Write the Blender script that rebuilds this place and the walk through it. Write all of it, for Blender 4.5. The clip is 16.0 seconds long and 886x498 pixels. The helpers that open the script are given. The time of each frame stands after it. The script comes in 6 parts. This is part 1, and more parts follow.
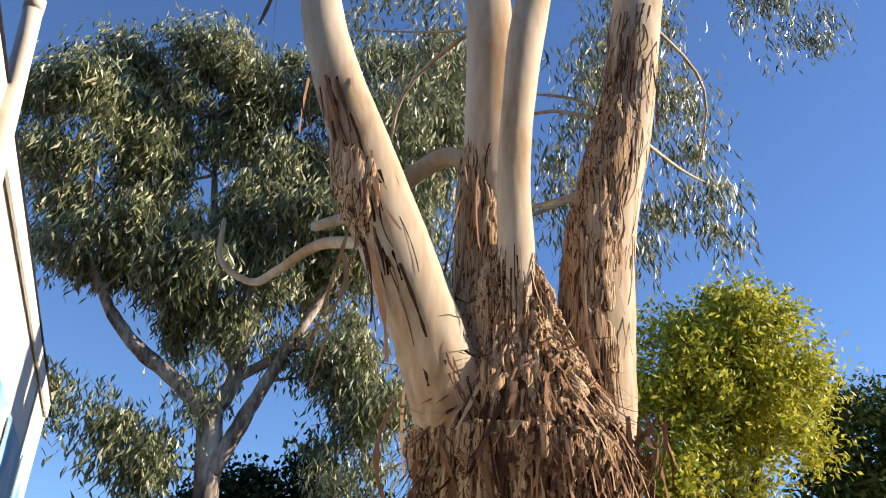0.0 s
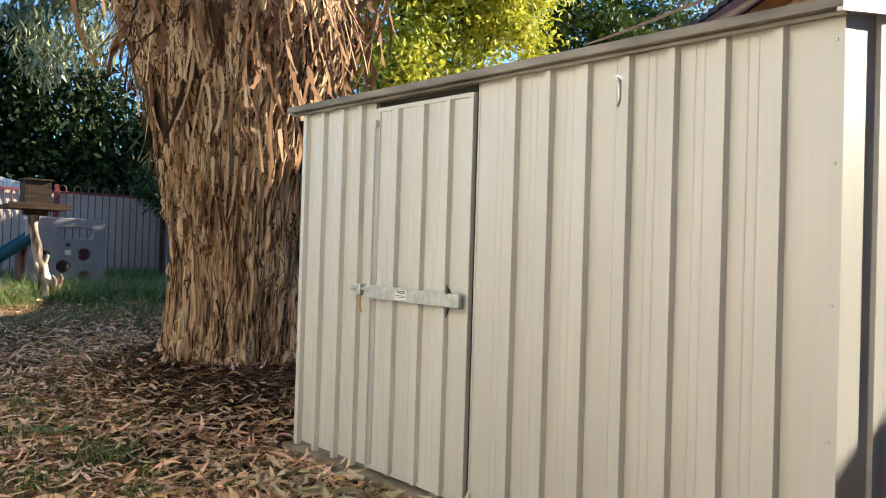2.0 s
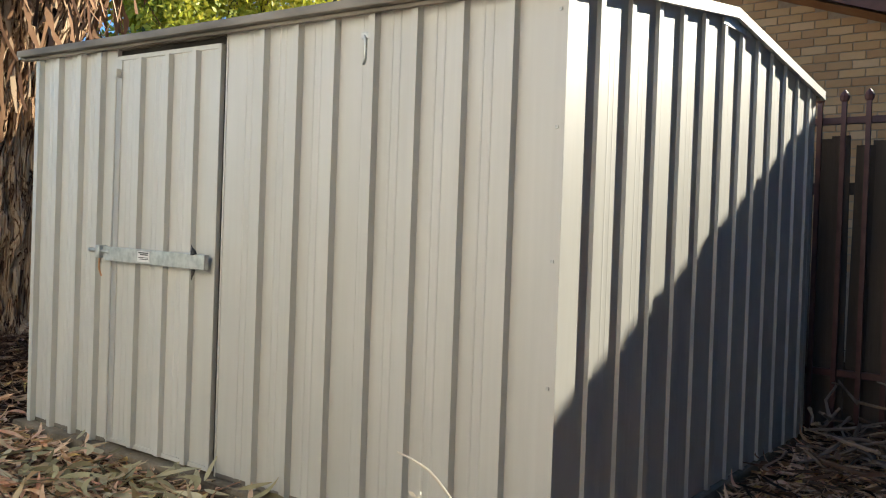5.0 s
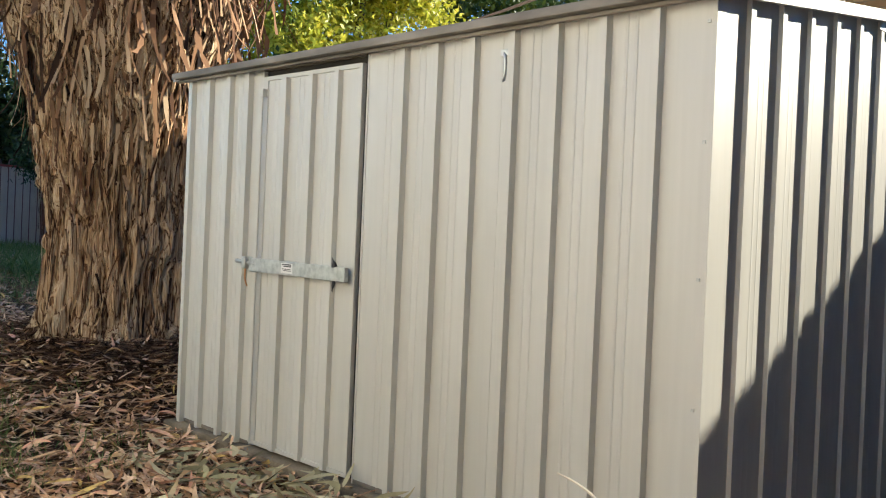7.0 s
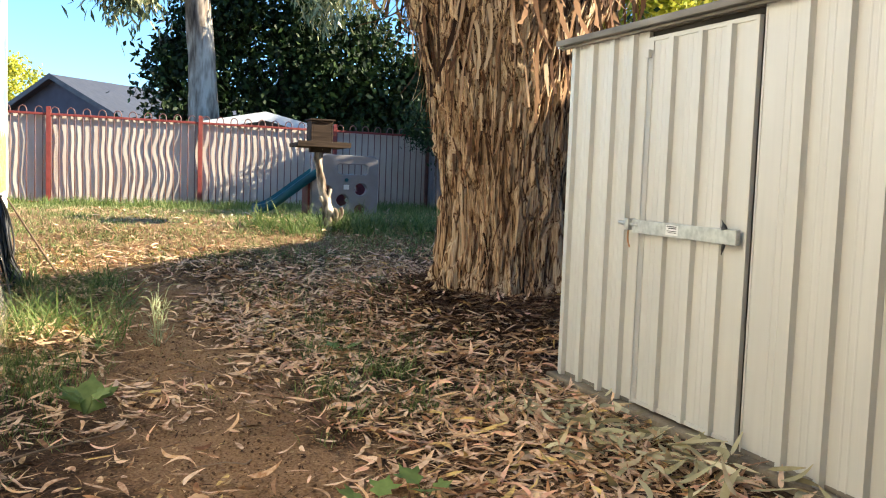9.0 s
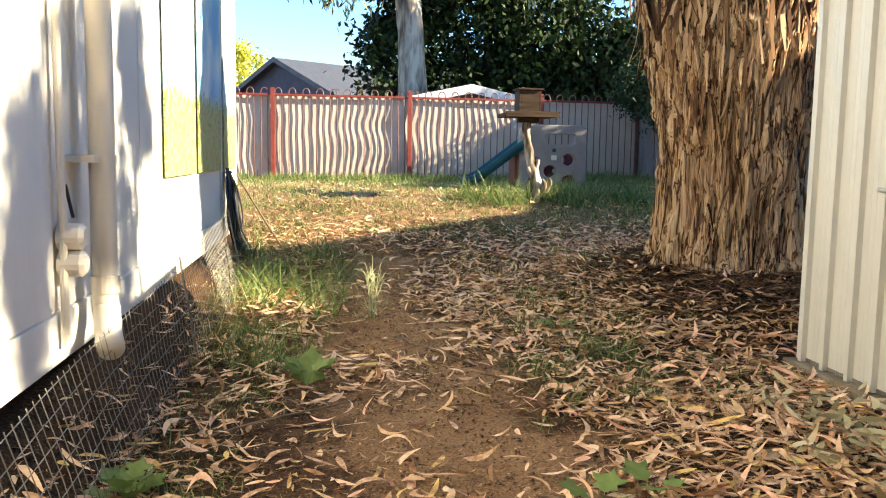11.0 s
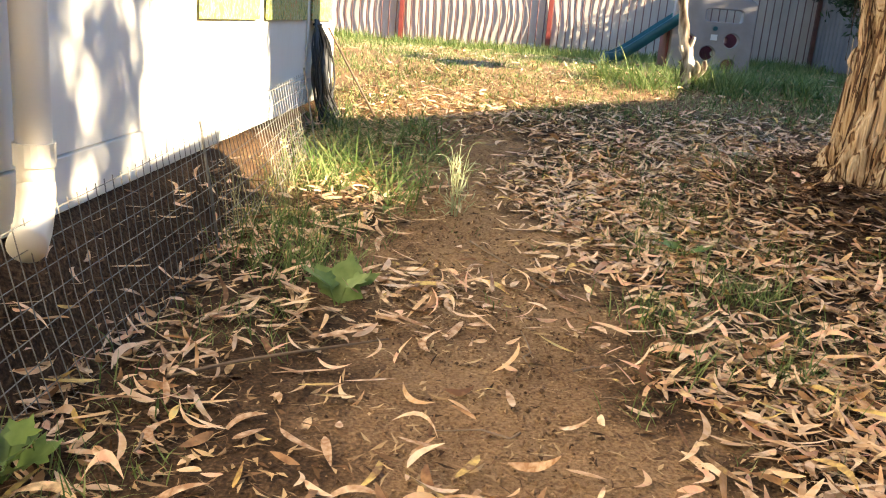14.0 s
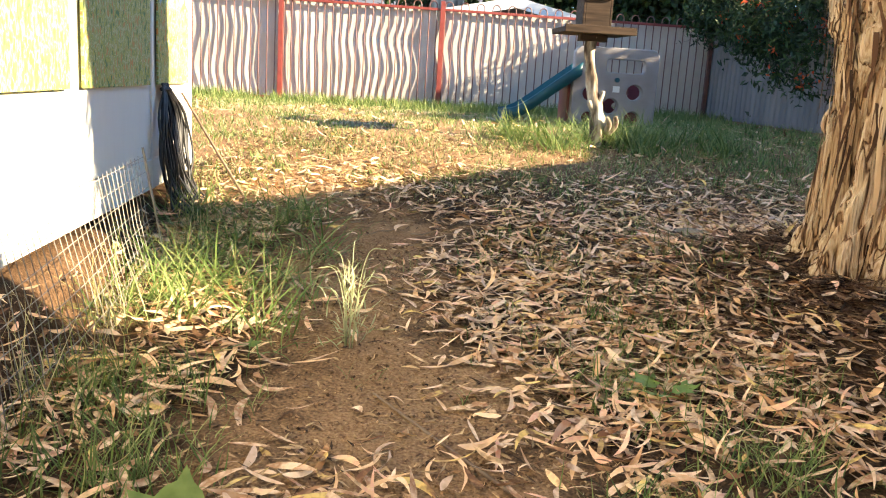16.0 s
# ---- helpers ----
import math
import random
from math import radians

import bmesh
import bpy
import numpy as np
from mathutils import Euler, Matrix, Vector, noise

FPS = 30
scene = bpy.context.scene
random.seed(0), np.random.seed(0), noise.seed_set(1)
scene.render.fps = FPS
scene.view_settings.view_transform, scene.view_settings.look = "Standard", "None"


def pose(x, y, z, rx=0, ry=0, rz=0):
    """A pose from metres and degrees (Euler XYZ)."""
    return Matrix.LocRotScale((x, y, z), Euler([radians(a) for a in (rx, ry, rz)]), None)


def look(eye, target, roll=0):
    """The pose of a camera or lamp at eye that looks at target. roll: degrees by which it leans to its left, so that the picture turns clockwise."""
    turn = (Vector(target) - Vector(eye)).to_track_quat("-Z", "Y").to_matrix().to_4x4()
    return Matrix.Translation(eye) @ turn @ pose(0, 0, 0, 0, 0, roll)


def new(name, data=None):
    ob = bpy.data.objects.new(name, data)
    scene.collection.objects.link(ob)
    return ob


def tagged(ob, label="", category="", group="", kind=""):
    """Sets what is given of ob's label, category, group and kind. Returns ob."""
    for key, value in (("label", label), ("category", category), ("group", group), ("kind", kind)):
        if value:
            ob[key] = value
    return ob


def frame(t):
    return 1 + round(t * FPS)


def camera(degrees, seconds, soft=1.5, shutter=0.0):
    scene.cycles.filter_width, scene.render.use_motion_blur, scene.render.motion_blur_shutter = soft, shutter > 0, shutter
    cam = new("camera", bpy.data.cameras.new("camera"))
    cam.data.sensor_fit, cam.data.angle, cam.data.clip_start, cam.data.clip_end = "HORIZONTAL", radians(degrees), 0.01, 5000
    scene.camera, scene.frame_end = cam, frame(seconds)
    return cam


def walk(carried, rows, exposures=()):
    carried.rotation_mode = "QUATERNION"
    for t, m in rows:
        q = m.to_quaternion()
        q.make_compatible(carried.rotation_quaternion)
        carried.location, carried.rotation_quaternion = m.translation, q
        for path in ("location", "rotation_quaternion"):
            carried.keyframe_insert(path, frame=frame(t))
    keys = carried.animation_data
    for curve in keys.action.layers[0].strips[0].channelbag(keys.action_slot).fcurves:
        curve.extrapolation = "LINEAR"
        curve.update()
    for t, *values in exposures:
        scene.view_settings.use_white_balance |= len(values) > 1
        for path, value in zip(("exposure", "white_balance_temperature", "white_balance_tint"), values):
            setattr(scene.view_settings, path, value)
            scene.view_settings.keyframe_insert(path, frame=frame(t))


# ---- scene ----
cam = camera(55.9, 16.0, soft=1.1)
PATH = [
    (0, (1.258, 0.676, 1.303), (1.854, 2.344, 2.232), 2.6),
    (0.5, (1.292, 0.706, 1.269), (1.986, 2.458, 1.938), 1.3),
    (1, (1.325, 0.736, 1.211), (2.16, 2.512, 1.598), 1.1),
    (1.5, (1.389, 0.743, 1.144), (2.467, 2.412, 1.366), 1.8),
    (2, (1.44, 0.673, 1.095), (2.681, 2.242, 1.123), 1.7),
    (2.5, (1.467, 0.621, 1.077), (2.81, 2.103, 1.08), 1.8),
    (3, (1.489, 0.612, 1.072), (2.913, 2.016, 1.061), 2.1),
    (3.5, (1.496, 0.622, 1.074), (2.951, 1.994, 1.021), 1.7),
    (4, (1.52, 0.624, 1.06), (3.007, 1.96, 0.989), 2.1),
    (4.5, (1.545, 0.61, 1.067), (3.115, 1.849, 1.033), 2.3),
    (5, (1.561, 0.604, 1.061), (3.162, 1.802, 1.033), 2.0),
    (5.2, (1.566, 0.6, 1.066), (3.182, 1.779, 1.026), 2.0),
    (7.5, (1.477, 0.66, 1.084), (2.823, 2.139, 1.063), 2.5),
    (8, (1.452, 0.664, 1.094), (2.713, 2.215, 1.042), 2.5),
    (8.5, (1.409, 0.672, 1.091), (2.43, 2.388, 0.975), 2.3),
    (9, (1.366, 0.686, 1.079), (2.089, 2.545, 0.936), 2.1),
    (9.5, (1.338, 0.689, 1.078), (1.856, 2.611, 0.885), 1.7),
    (10, (1.292, 0.712, 1.076), (1.631, 2.672, 0.873), 1.1),
    (10.2, (1.277, 0.739, 1.077), (1.586, 2.705, 0.879), 0.5),
    (12.3, (1.547, 1.3, 1.03), (1.738, 3.256, 0.655), 2.7),
    (12.5, (1.544, 1.362, 1.024), (1.79, 3.304, 0.614), 2.4),
    (13, (1.587, 1.518, 1.004), (1.781, 3.452, 0.533), 3.3),
    (13.5, (1.663, 1.735, 1.006), (1.679, 3.692, 0.593), 4.1),
    (14, (1.663, 1.932, 1.001), (1.609, 3.861, 0.473), 4.7),
    (14.5, (1.635, 2.169, 1.002), (1.681, 4.107, 0.509), 3.0),
    (15, (1.66, 2.436, 1.001), (1.808, 4.357, 0.464), 2.6),
    (15.5, (1.684, 2.733, 1.014), (1.77, 4.657, 0.476), 3.7),
    (16, (1.624, 3.044, 1.053), (1.817, 4.995, 0.654), 3.6),
]
EXPOSURES = [(0, 0.9, 6900, 17), (0.5, 1.2, 7100, 16), (1.0, 1.48, 7300, 14), (2, 1.68, 6800, 8), (3.5, 1.54, 6500, 6), (5, 1.44, 6400, 6), (8, 1.74, 6600, 6), (9, 1.93, 6900, 6), (10, 2.1, 7200, 6), (12.5, 2.2, 7900, 8), (13.5, 2.42, 7900, 8), (14.5, 2.52, 7900, 8), (15, 2.58, 7800, 8), (16, 2.58, 8000, 8)]
walk(cam, [(t, look(eye, target, roll)) for t, eye, target, roll in PATH], EXPOSURES)

# ---- world, sun ----
TO_SUN = Vector((1.0, -0.27, 0.47)).normalized()
sun = new("sun", bpy.data.lights.new("sun", "SUN"))
sun.data.energy, sun.data.angle, sun.data.color = 5.0, radians(0.6), (1.0, 0.9, 0.74)
sun.matrix_world = look(TO_SUN * 60, (0, 0, 0))
world = bpy.data.worlds.new("world")
scene.world = world
world.use_nodes = True
wn = world.node_tree
sky = wn.nodes.new("ShaderNodeTexSky")
sky.sky_type, sky.sun_disc = "NISHITA", False
sky.sun_elevation, sky.sun_rotation = math.asin(TO_SUN.z), math.atan2(TO_SUN.x, TO_SUN.y)
sky.air_density, sky.dust_density, sky.ozone_density = 1.0, 0.0, 8.0
wn.links.new(sky.outputs[0], wn.nodes["Background"].inputs[0])
wn.nodes["Background"].inputs[1].default_value = 0.108


# ---- materials ----
def mat(name, stops, rough=0.8, metal=0.0, scale=6.0, stretch=(1, 1, 1), bump=0.3, depth=0.01, detail=6.0,
        fine=None, per=None, spec=0.5, coords="Object", thin=0.0, cracks=None):
    """A noise-coloured surface. stops: (place, colour) of the ramp; fine: (scale, stretch, weight) of a second grain;
    cracks: (scale, stretch, width) of dark fissures;
    per: 'island' or 'object' to vary the pieces; thin: share of light that passes through."""
    m = bpy.data.materials.new(name)
    m.use_nodes = True
    n, lk = m.node_tree.nodes, m.node_tree.links
    b = n["Principled BSDF"]
    b.inputs["Roughness"].default_value, b.inputs["Metallic"].default_value = rough, metal
    b.inputs["Specular IOR Level"].default_value = spec
    tc = n.new("ShaderNodeTexCoord") if coords == "Object" else n.new("ShaderNodeNewGeometry")
    src = tc.outputs["Object"] if coords == "Object" else tc.outputs["Position"]

    def tex(sc, st, dt=detail):
        mp, t = n.new("ShaderNodeMapping"), n.new("ShaderNodeTexNoise")
        mp.inputs["Scale"].default_value = st
        t.inputs["Scale"].default_value, t.inputs["Detail"].default_value = sc, dt
        lk.new(src, mp.inputs[0]), lk.new(mp.outputs[0], t.inputs["Vector"])
        return t.outputs["Fac"]

    f = tex(scale, stretch)
    h = f
    if fine:
        g = tex(fine[0], fine[1])
        mx = n.new("ShaderNodeMix")
        mx.inputs[0].default_value = fine[2]
        lk.new(f, mx.inputs[2]), lk.new(g, mx.inputs[3])
        f = mx.outputs[0]
        h = f
    if per:
        if per == "island":
            r = n.new("ShaderNodeNewGeometry").outputs["Random Per Island"]
        else:
            r = n.new("ShaderNodeObjectInfo").outputs["Random"]
        mx = n.new("ShaderNodeMix")
        mx.inputs[0].default_value = 0.75
        lk.new(f, mx.inputs[2]), lk.new(r, mx.inputs[3])
        f = mx.outputs[0]
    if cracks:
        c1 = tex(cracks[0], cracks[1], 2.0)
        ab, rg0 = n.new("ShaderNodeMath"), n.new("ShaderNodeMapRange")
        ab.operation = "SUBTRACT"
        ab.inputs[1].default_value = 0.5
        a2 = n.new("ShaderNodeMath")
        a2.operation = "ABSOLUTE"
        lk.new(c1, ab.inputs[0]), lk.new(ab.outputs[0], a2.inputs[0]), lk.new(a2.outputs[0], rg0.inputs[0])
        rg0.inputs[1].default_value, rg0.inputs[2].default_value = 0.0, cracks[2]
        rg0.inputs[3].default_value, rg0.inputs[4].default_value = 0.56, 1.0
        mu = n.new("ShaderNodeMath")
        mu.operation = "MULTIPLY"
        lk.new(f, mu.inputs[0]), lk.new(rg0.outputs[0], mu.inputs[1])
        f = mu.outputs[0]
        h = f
    ramp = n.new("ShaderNodeValToRGB")
    e = ramp.color_ramp.elements
    while len(e) < len(stops):
        e.new(0.5)
    for el, (p, c) in zip(e, stops):
        el.position, el.color = p, (*c, 1)
    lk.new(f, ramp.inputs[0])
    lk.new(ramp.outputs[0], b.inputs["Base Color"])
    if bump:
        bp = n.new("ShaderNodeBump")
        bp.inputs["Strength"].default_value, bp.inputs["Distance"].default_value = bump, depth
        lk.new(h, bp.inputs["Height"]), lk.new(bp.outputs[0], b.inputs["Normal"])
    if thin:
        tr, ad = n.new("ShaderNodeBsdfTranslucent"), n.new("ShaderNodeMixShader")
        ad.inputs[0].default_value = thin
        lk.new(ramp.outputs[0], tr.inputs[0])
        lk.new(b.outputs[0], ad.inputs[1]), lk.new(tr.outputs[0], ad.inputs[2])
        lk.new(ad.outputs[0], n["Material Output"].inputs[0])
    return m


CREAM = mat("cream_steel", [(0.35, (0.50, 0.495, 0.455)), (0.65, (0.60, 0.595, 0.555))], 0.46, 0, 2.2, (1, 1, 0.25), 0.03, 0.004,
            fine=(40, (1, 1, 0.04), 0.25), spec=0.9)
GALV = mat("galvanised_steel", [(0.35, (0.42, 0.44, 0.43)), (0.62, (0.60, 0.62, 0.60))], 0.42, 0.7, 30, (1, 1, 1), 0.05, 0.002)
EAVE = mat("weathered_trim", [(0.35, (0.12, 0.105, 0.085)), (0.65, (0.27, 0.24, 0.20))], 0.6, 0.0, 9, (1, 0.3, 1), 0.1, 0.004)
CONCRETE = mat("mossy_concrete", [(0.3, (0.12, 0.092, 0.06)), (0.55, (0.24, 0.195, 0.135)), (0.75, (0.34, 0.29, 0.215))], 0.9, 0, 7, bump=0.5, depth=0.02,
               fine=(60, (1, 1, 1), 0.35))
WALLPAINT = mat("cream_wall_paint", [(0.3, (0.74, 0.71, 0.64)), (0.7, (0.82, 0.79, 0.73))], 0.65, 0, 1.5, (1, 1, 0.4), 0.06, 0.004, fine=(25, (1, 1, 0.2), 0.3))
PIPEPAINT = mat("cream_pipe_paint", [(0.3, (0.66, 0.60, 0.50)), (0.7, (0.76, 0.71, 0.62))], 0.45, 0, 5, (1, 1, 0.3), 0.04, 0.003)
# near-black that paints in the shade of gaps and the underfloor
DARK = mat("painted_shade", [(0.3, (0.02, 0.018, 0.015)), (0.7, (0.05, 0.045, 0.04))], 0.9, bump=0)
SOIL = mat("bare_soil", [(0.3, (0.08, 0.042, 0.022)), (0.48, (0.24, 0.138, 0.073)), (0.7, (0.42, 0.26, 0.145))], 0.95, 0, 1.3, bump=0.9, depth=0.02,
           fine=(95, (1, 1, 1), 0.62), spec=0.15)
n, lk = SOIL.node_tree.nodes, SOIL.node_tree.links
sand = [q for q in n if q.bl_idname == "ShaderNodeValToRGB"][0]
grain = sand.inputs[0].links[0].from_socket
# dark humus off the path, darkened further to paint in shade between leaves
leafy_soil, pos, wob = n.new("ShaderNodeValToRGB"), n.new("ShaderNodeNewGeometry"), n.new("ShaderNodeTexNoise")
e = leafy_soil.color_ramp.elements
e.new(0.5)
for el, (p, c) in zip(e, [(0.32, (0.022, 0.012, 0.007)), (0.5, (0.075, 0.041, 0.022)), (0.72, (0.20, 0.115, 0.062))]):
    el.position, el.color = p, (*c, 1)
wob.inputs["Scale"].default_value, wob.inputs["Detail"].default_value = 3.0, 5
lk.new(pos.outputs["Position"], wob.inputs["Vector"]), lk.new(grain, leafy_soil.inputs[0])


def calc(op, a, b):
    """A math node; a and b are sockets or numbers."""
    q = n.new("ShaderNodeMath")
    q.operation = op
    for k, v in enumerate((a, b)):
        if isinstance(v, (int, float)):
            q.inputs[k].default_value = v
        else:
            lk.new(v, q.inputs[k])
    return q.outputs[0]


axes = n.new("ShaderNodeSeparateXYZ")
lk.new(pos.outputs["Position"], axes.inputs[0])
off_path = calc("ABSOLUTE", calc("ADD", calc("MULTIPLY", axes.outputs[1], 0.09), calc("SUBTRACT", axes.outputs[0], 2.21)), 0)
off_path = calc("MULTIPLY", calc("ADD", off_path, calc("MULTIPLY", wob.outputs["Fac"], 1.3)), 1.0)
blend, far_end = n.new("ShaderNodeMapRange"), n.new("ShaderNodeMapRange")
blend.inputs[1].default_value, blend.inputs[2].default_value = 0.98, 1.25
far_end.inputs[1].default_value, far_end.inputs[2].default_value, far_end.inputs[3].default_value, far_end.inputs[4].default_value = 8.6, 9.8, 1.0, 0.0
lk.new(off_path, blend.inputs[0]), lk.new(axes.outputs[1], far_end.inputs[0])
mx = n.new("ShaderNodeMix")
mx.data_type = "RGBA"
lk.new(calc("MULTIPLY", blend.outputs[0], far_end.outputs[0]), mx.inputs[0])
lk.new(sand.outputs[0], mx.inputs[6]), lk.new(leafy_soil.outputs[0], mx.inputs[7])
lk.new(mx.outputs[2], n["Principled BSDF"].inputs["Base Color"])
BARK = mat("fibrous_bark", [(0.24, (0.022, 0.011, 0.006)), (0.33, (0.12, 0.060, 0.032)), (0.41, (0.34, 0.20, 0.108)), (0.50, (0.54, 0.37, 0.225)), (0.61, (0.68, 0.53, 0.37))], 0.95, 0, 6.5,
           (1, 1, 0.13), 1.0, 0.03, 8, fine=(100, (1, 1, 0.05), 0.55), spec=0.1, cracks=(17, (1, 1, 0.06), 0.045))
MULCH = mat("dark_bark_mulch", [(0.15, (0.025, 0.014, 0.009)), (0.5, (0.11, 0.058, 0.034)), (0.85, (0.30, 0.18, 0.11))], 0.95, 0, 20, bump=0, per="island", spec=0.1)
STRIP = mat("peeling_bark", [(0.15, (0.02, 0.010, 0.006)), (0.45, (0.115, 0.055, 0.03)), (0.68, (0.33, 0.19, 0.105)), (0.88, (0.55, 0.41, 0.27))], 0.9, 0, 8, (1, 1, 0.2), 0.4,
            0.01, per="island", spec=0.15)
SMOOTH = mat("smooth_gum_bark", [(0.3, (0.34, 0.20, 0.10)), (0.43, (0.48, 0.35, 0.22)), (0.54, (0.58, 0.48, 0.35)), (0.72, (0.68, 0.60, 0.47))], 0.75, 0, 1.6,
             (1, 1, 0.35), 0.25, 0.015, fine=(14, (1, 1, 0.2), 0.3), spec=0.2)
GREYWOOD = mat("weathered_wood", [(0.3, (0.10, 0.075, 0.055)), (0.6, (0.22, 0.17, 0.125)), (0.8, (0.33, 0.27, 0.21))], 0.9, 0, 4, (6, 6, 0.5), 0.6, 0.01,
               fine=(60, (3, 3, 0.15), 0.4), per="object", spec=0.15)
FEEDWOOD = mat("feeder_wood", [(0.3, (0.03, 0.019, 0.013)), (0.7, (0.085, 0.055, 0.037))], 0.85, 0, 5, (0.6, 6, 6), 0.4, 0.006, spec=0.2)
PALEWOOD = mat("bleached_branch", [(0.37, (0.06, 0.038, 0.026)), (0.48, (0.24, 0.18, 0.135)), (0.63, (0.52, 0.45, 0.37))], 0.85, 0, 14, (1, 1, 0.25), 0.5, 0.02, spec=0.2)
BARPAINT = mat("faded_bar_paint", [(0.3, (0.13, 0.055, 0.047)), (0.7, (0.20, 0.095, 0.08))], 0.5, 0.0, 12, bump=0.05)
REDPAINT = mat("red_rail_paint", [(0.3, (0.20, 0.035, 0.028)), (0.7, (0.30, 0.06, 0.048))], 0.5, 0.0, 12, bump=0.05)
RUSTRED = mat("rust_brown_paint", [(0.3, (0.085, 0.03, 0.024)), (0.7, (0.16, 0.06, 0.045))], 0.5, 0.0, 12, bump=0.08)
SHEET = mat("pink_beige_fence", [(0.3, (0.52, 0.44, 0.38)), (0.5, (0.62, 0.54, 0.47)), (0.75, (0.70, 0.63, 0.56))], 0.6, 0, 2.5, (1, 1, 0.5), 0.05, 0.003,
            fine=(30, (1, 1, 0.3), 0.3))
GREYSHEET = mat("grey_fence_steel", [(0.3, (0.11, 0.10, 0.098)), (0.7, (0.17, 0.155, 0.15))], 0.55, 0, 3, (1, 1, 0.4), 0.05, 0.003)
PLASTIC_G = mat("grey_plastic", [(0.3, (0.23, 0.21, 0.21)), (0.7, (0.29, 0.27, 0.27))], 0.5, 0, 6, bump=0.05)
PLASTIC_T = mat("teal_plastic", [(0.3, (0.004, 0.06, 0.08)), (0.7, (0.007, 0.095, 0.115))], 0.4, 0, 6, bump=0.03)
PLASTIC_R = mat("maroon_plastic", [(0.3, (0.14, 0.02, 0.03)), (0.7, (0.20, 0.03, 0.04))], 0.5, 0, 6, bump=0.03)
ROOF = mat("roof_tiles", [(0.3, (0.035, 0.032, 0.034)), (0.7, (0.07, 0.06, 0.06))], 0.7, 0, 6, bump=0.3, depth=0.01)
BRICK = mat("tan_brick", [(0.15, (0.50, 0.29, 0.14)), (0.5, (0.61, 0.38, 0.19)), (0.85, (0.70, 0.47, 0.26))], 0.9, 0, 14, bump=0.4, depth=0.004, per="object", spec=0.2)
BRICKS = mat("tan_brick_run", [(0.15, (0.50, 0.29, 0.14)), (0.5, (0.61, 0.38, 0.19)), (0.85, (0.70, 0.47, 0.26))], 0.9, 0, 14, bump=0.4, depth=0.004, per="island", spec=0.2)
MORTAR = mat("mortar", [(0.3, (0.36, 0.26, 0.17)), (0.7, (0.46, 0.35, 0.24))], 0.95, 0, 20, bump=0.3)
ORANGEWOOD = mat("orange_fascia", [(0.3, (0.42, 0.19, 0.08)), (0.7, (0.52, 0.26, 0.12))], 0.7, 0, 4, bump=0.1)
BLUEWALL = mat("blue_grey_wall", [(0.3, (0.05, 0.056, 0.085)), (0.7, (0.07, 0.077, 0.11))], 0.8, 0, 3, bump=0.05)
GREYROOF = mat("grey_roof", [(0.3, (0.05, 0.055, 0.07)), (0.7, (0.085, 0.09, 0.105))], 0.6, 0, 3, (1, 6, 1), 0.1)
WHITE = mat("white_steel", [(0.3, (0.72, 0.72, 0.70)), (0.7, (0.80, 0.80, 0.78))], 0.4, 0, 5, bump=0.02)
BLACK = mat("black_cable", [(0.3, (0.012, 0.012, 0.013)), (0.7, (0.03, 0.03, 0.032))], 0.5, 0, 20, bump=0.05)
WIRE = mat("dull_wire", [(0.3, (0.12, 0.105, 0.09)), (0.7, (0.28, 0.26, 0.23))], 0.6, 0.0, 20, bump=0)
LITTER = mat("fallen_gum_leaf", [(0.14, (0.16, 0.07, 0.032)), (0.22, (0.46, 0.24, 0.11)), (0.32, (0.80, 0.56, 0.38)), (0.42, (0.62, 0.37, 0.19)), (0.50, (0.84, 0.62, 0.44)),
                                 (0.58, (0.33, 0.16, 0.075)), (0.64, (0.80, 0.57, 0.40)), (0.70, (0.70, 0.36, 0.25)), (0.76, (0.78, 0.54, 0.31)), (0.81, (0.20, 0.10, 0.05)), (0.87, (0.72, 0.50, 0.17)), (0.92, (0.46, 0.43, 0.22))], 0.6, 0, 30, bump=0.15, depth=0.002, per="island", coords="World", spec=0.3)
DRIFTLEAF = mat("grey_green_dry_leaf", [(0.15, (0.16, 0.13, 0.06)), (0.45, (0.44, 0.40, 0.23)), (0.7, (0.60, 0.53, 0.35)), (0.9, (0.50, 0.32, 0.16))], 0.6, 0, 30, bump=0.15, depth=0.002, per="island", coords="World", spec=0.3)
CLOD = mat("soil_clod", [(0.15, (0.085, 0.048, 0.027)), (0.5, (0.22, 0.128, 0.07)), (0.85, (0.42, 0.27, 0.155))], 0.95, 0, 40, bump=0, per="island", coords="World", spec=0.1)
CRUMB = mat("leaf_crumb", [(0.12, (0.035, 0.02, 0.012)), (0.45, (0.19, 0.10, 0.052)), (0.85, (0.56, 0.38, 0.21))], 0.9, 0, 30, bump=0, per="island", coords="World", spec=0.2)
TWIG = mat("grey_brown_twig", [(0.2, (0.12, 0.075, 0.05)), (0.8, (0.36, 0.27, 0.20))], 0.85, 0, 20, bump=0.3, depth=0.003, per="island", coords="World", spec=0.2)
GRASS = mat("grass_blade", [(0.1, (0.06, 0.11, 0.025)), (0.5, (0.15, 0.22, 0.06)), (0.78, (0.28, 0.33, 0.12)), (0.95, (0.46, 0.44, 0.23))], 0.6, 0, 1.2, bump=0,
            per="island", coords="World", thin=0.35, spec=0.3)
WEEDSTEM = mat("pale_weed_stem", [(0.2, (0.26, 0.30, 0.15)), (0.8, (0.52, 0.52, 0.33))], 0.7, 0, 20, bump=0, thin=0.25, spec=0.2)
DEADSTALK = mat("bleached_stalk", [(0.2, (0.55, 0.50, 0.42)), (0.8, (0.70, 0.65, 0.56))], 0.8, 0, 20, bump=0, thin=0.1, spec=0.2)
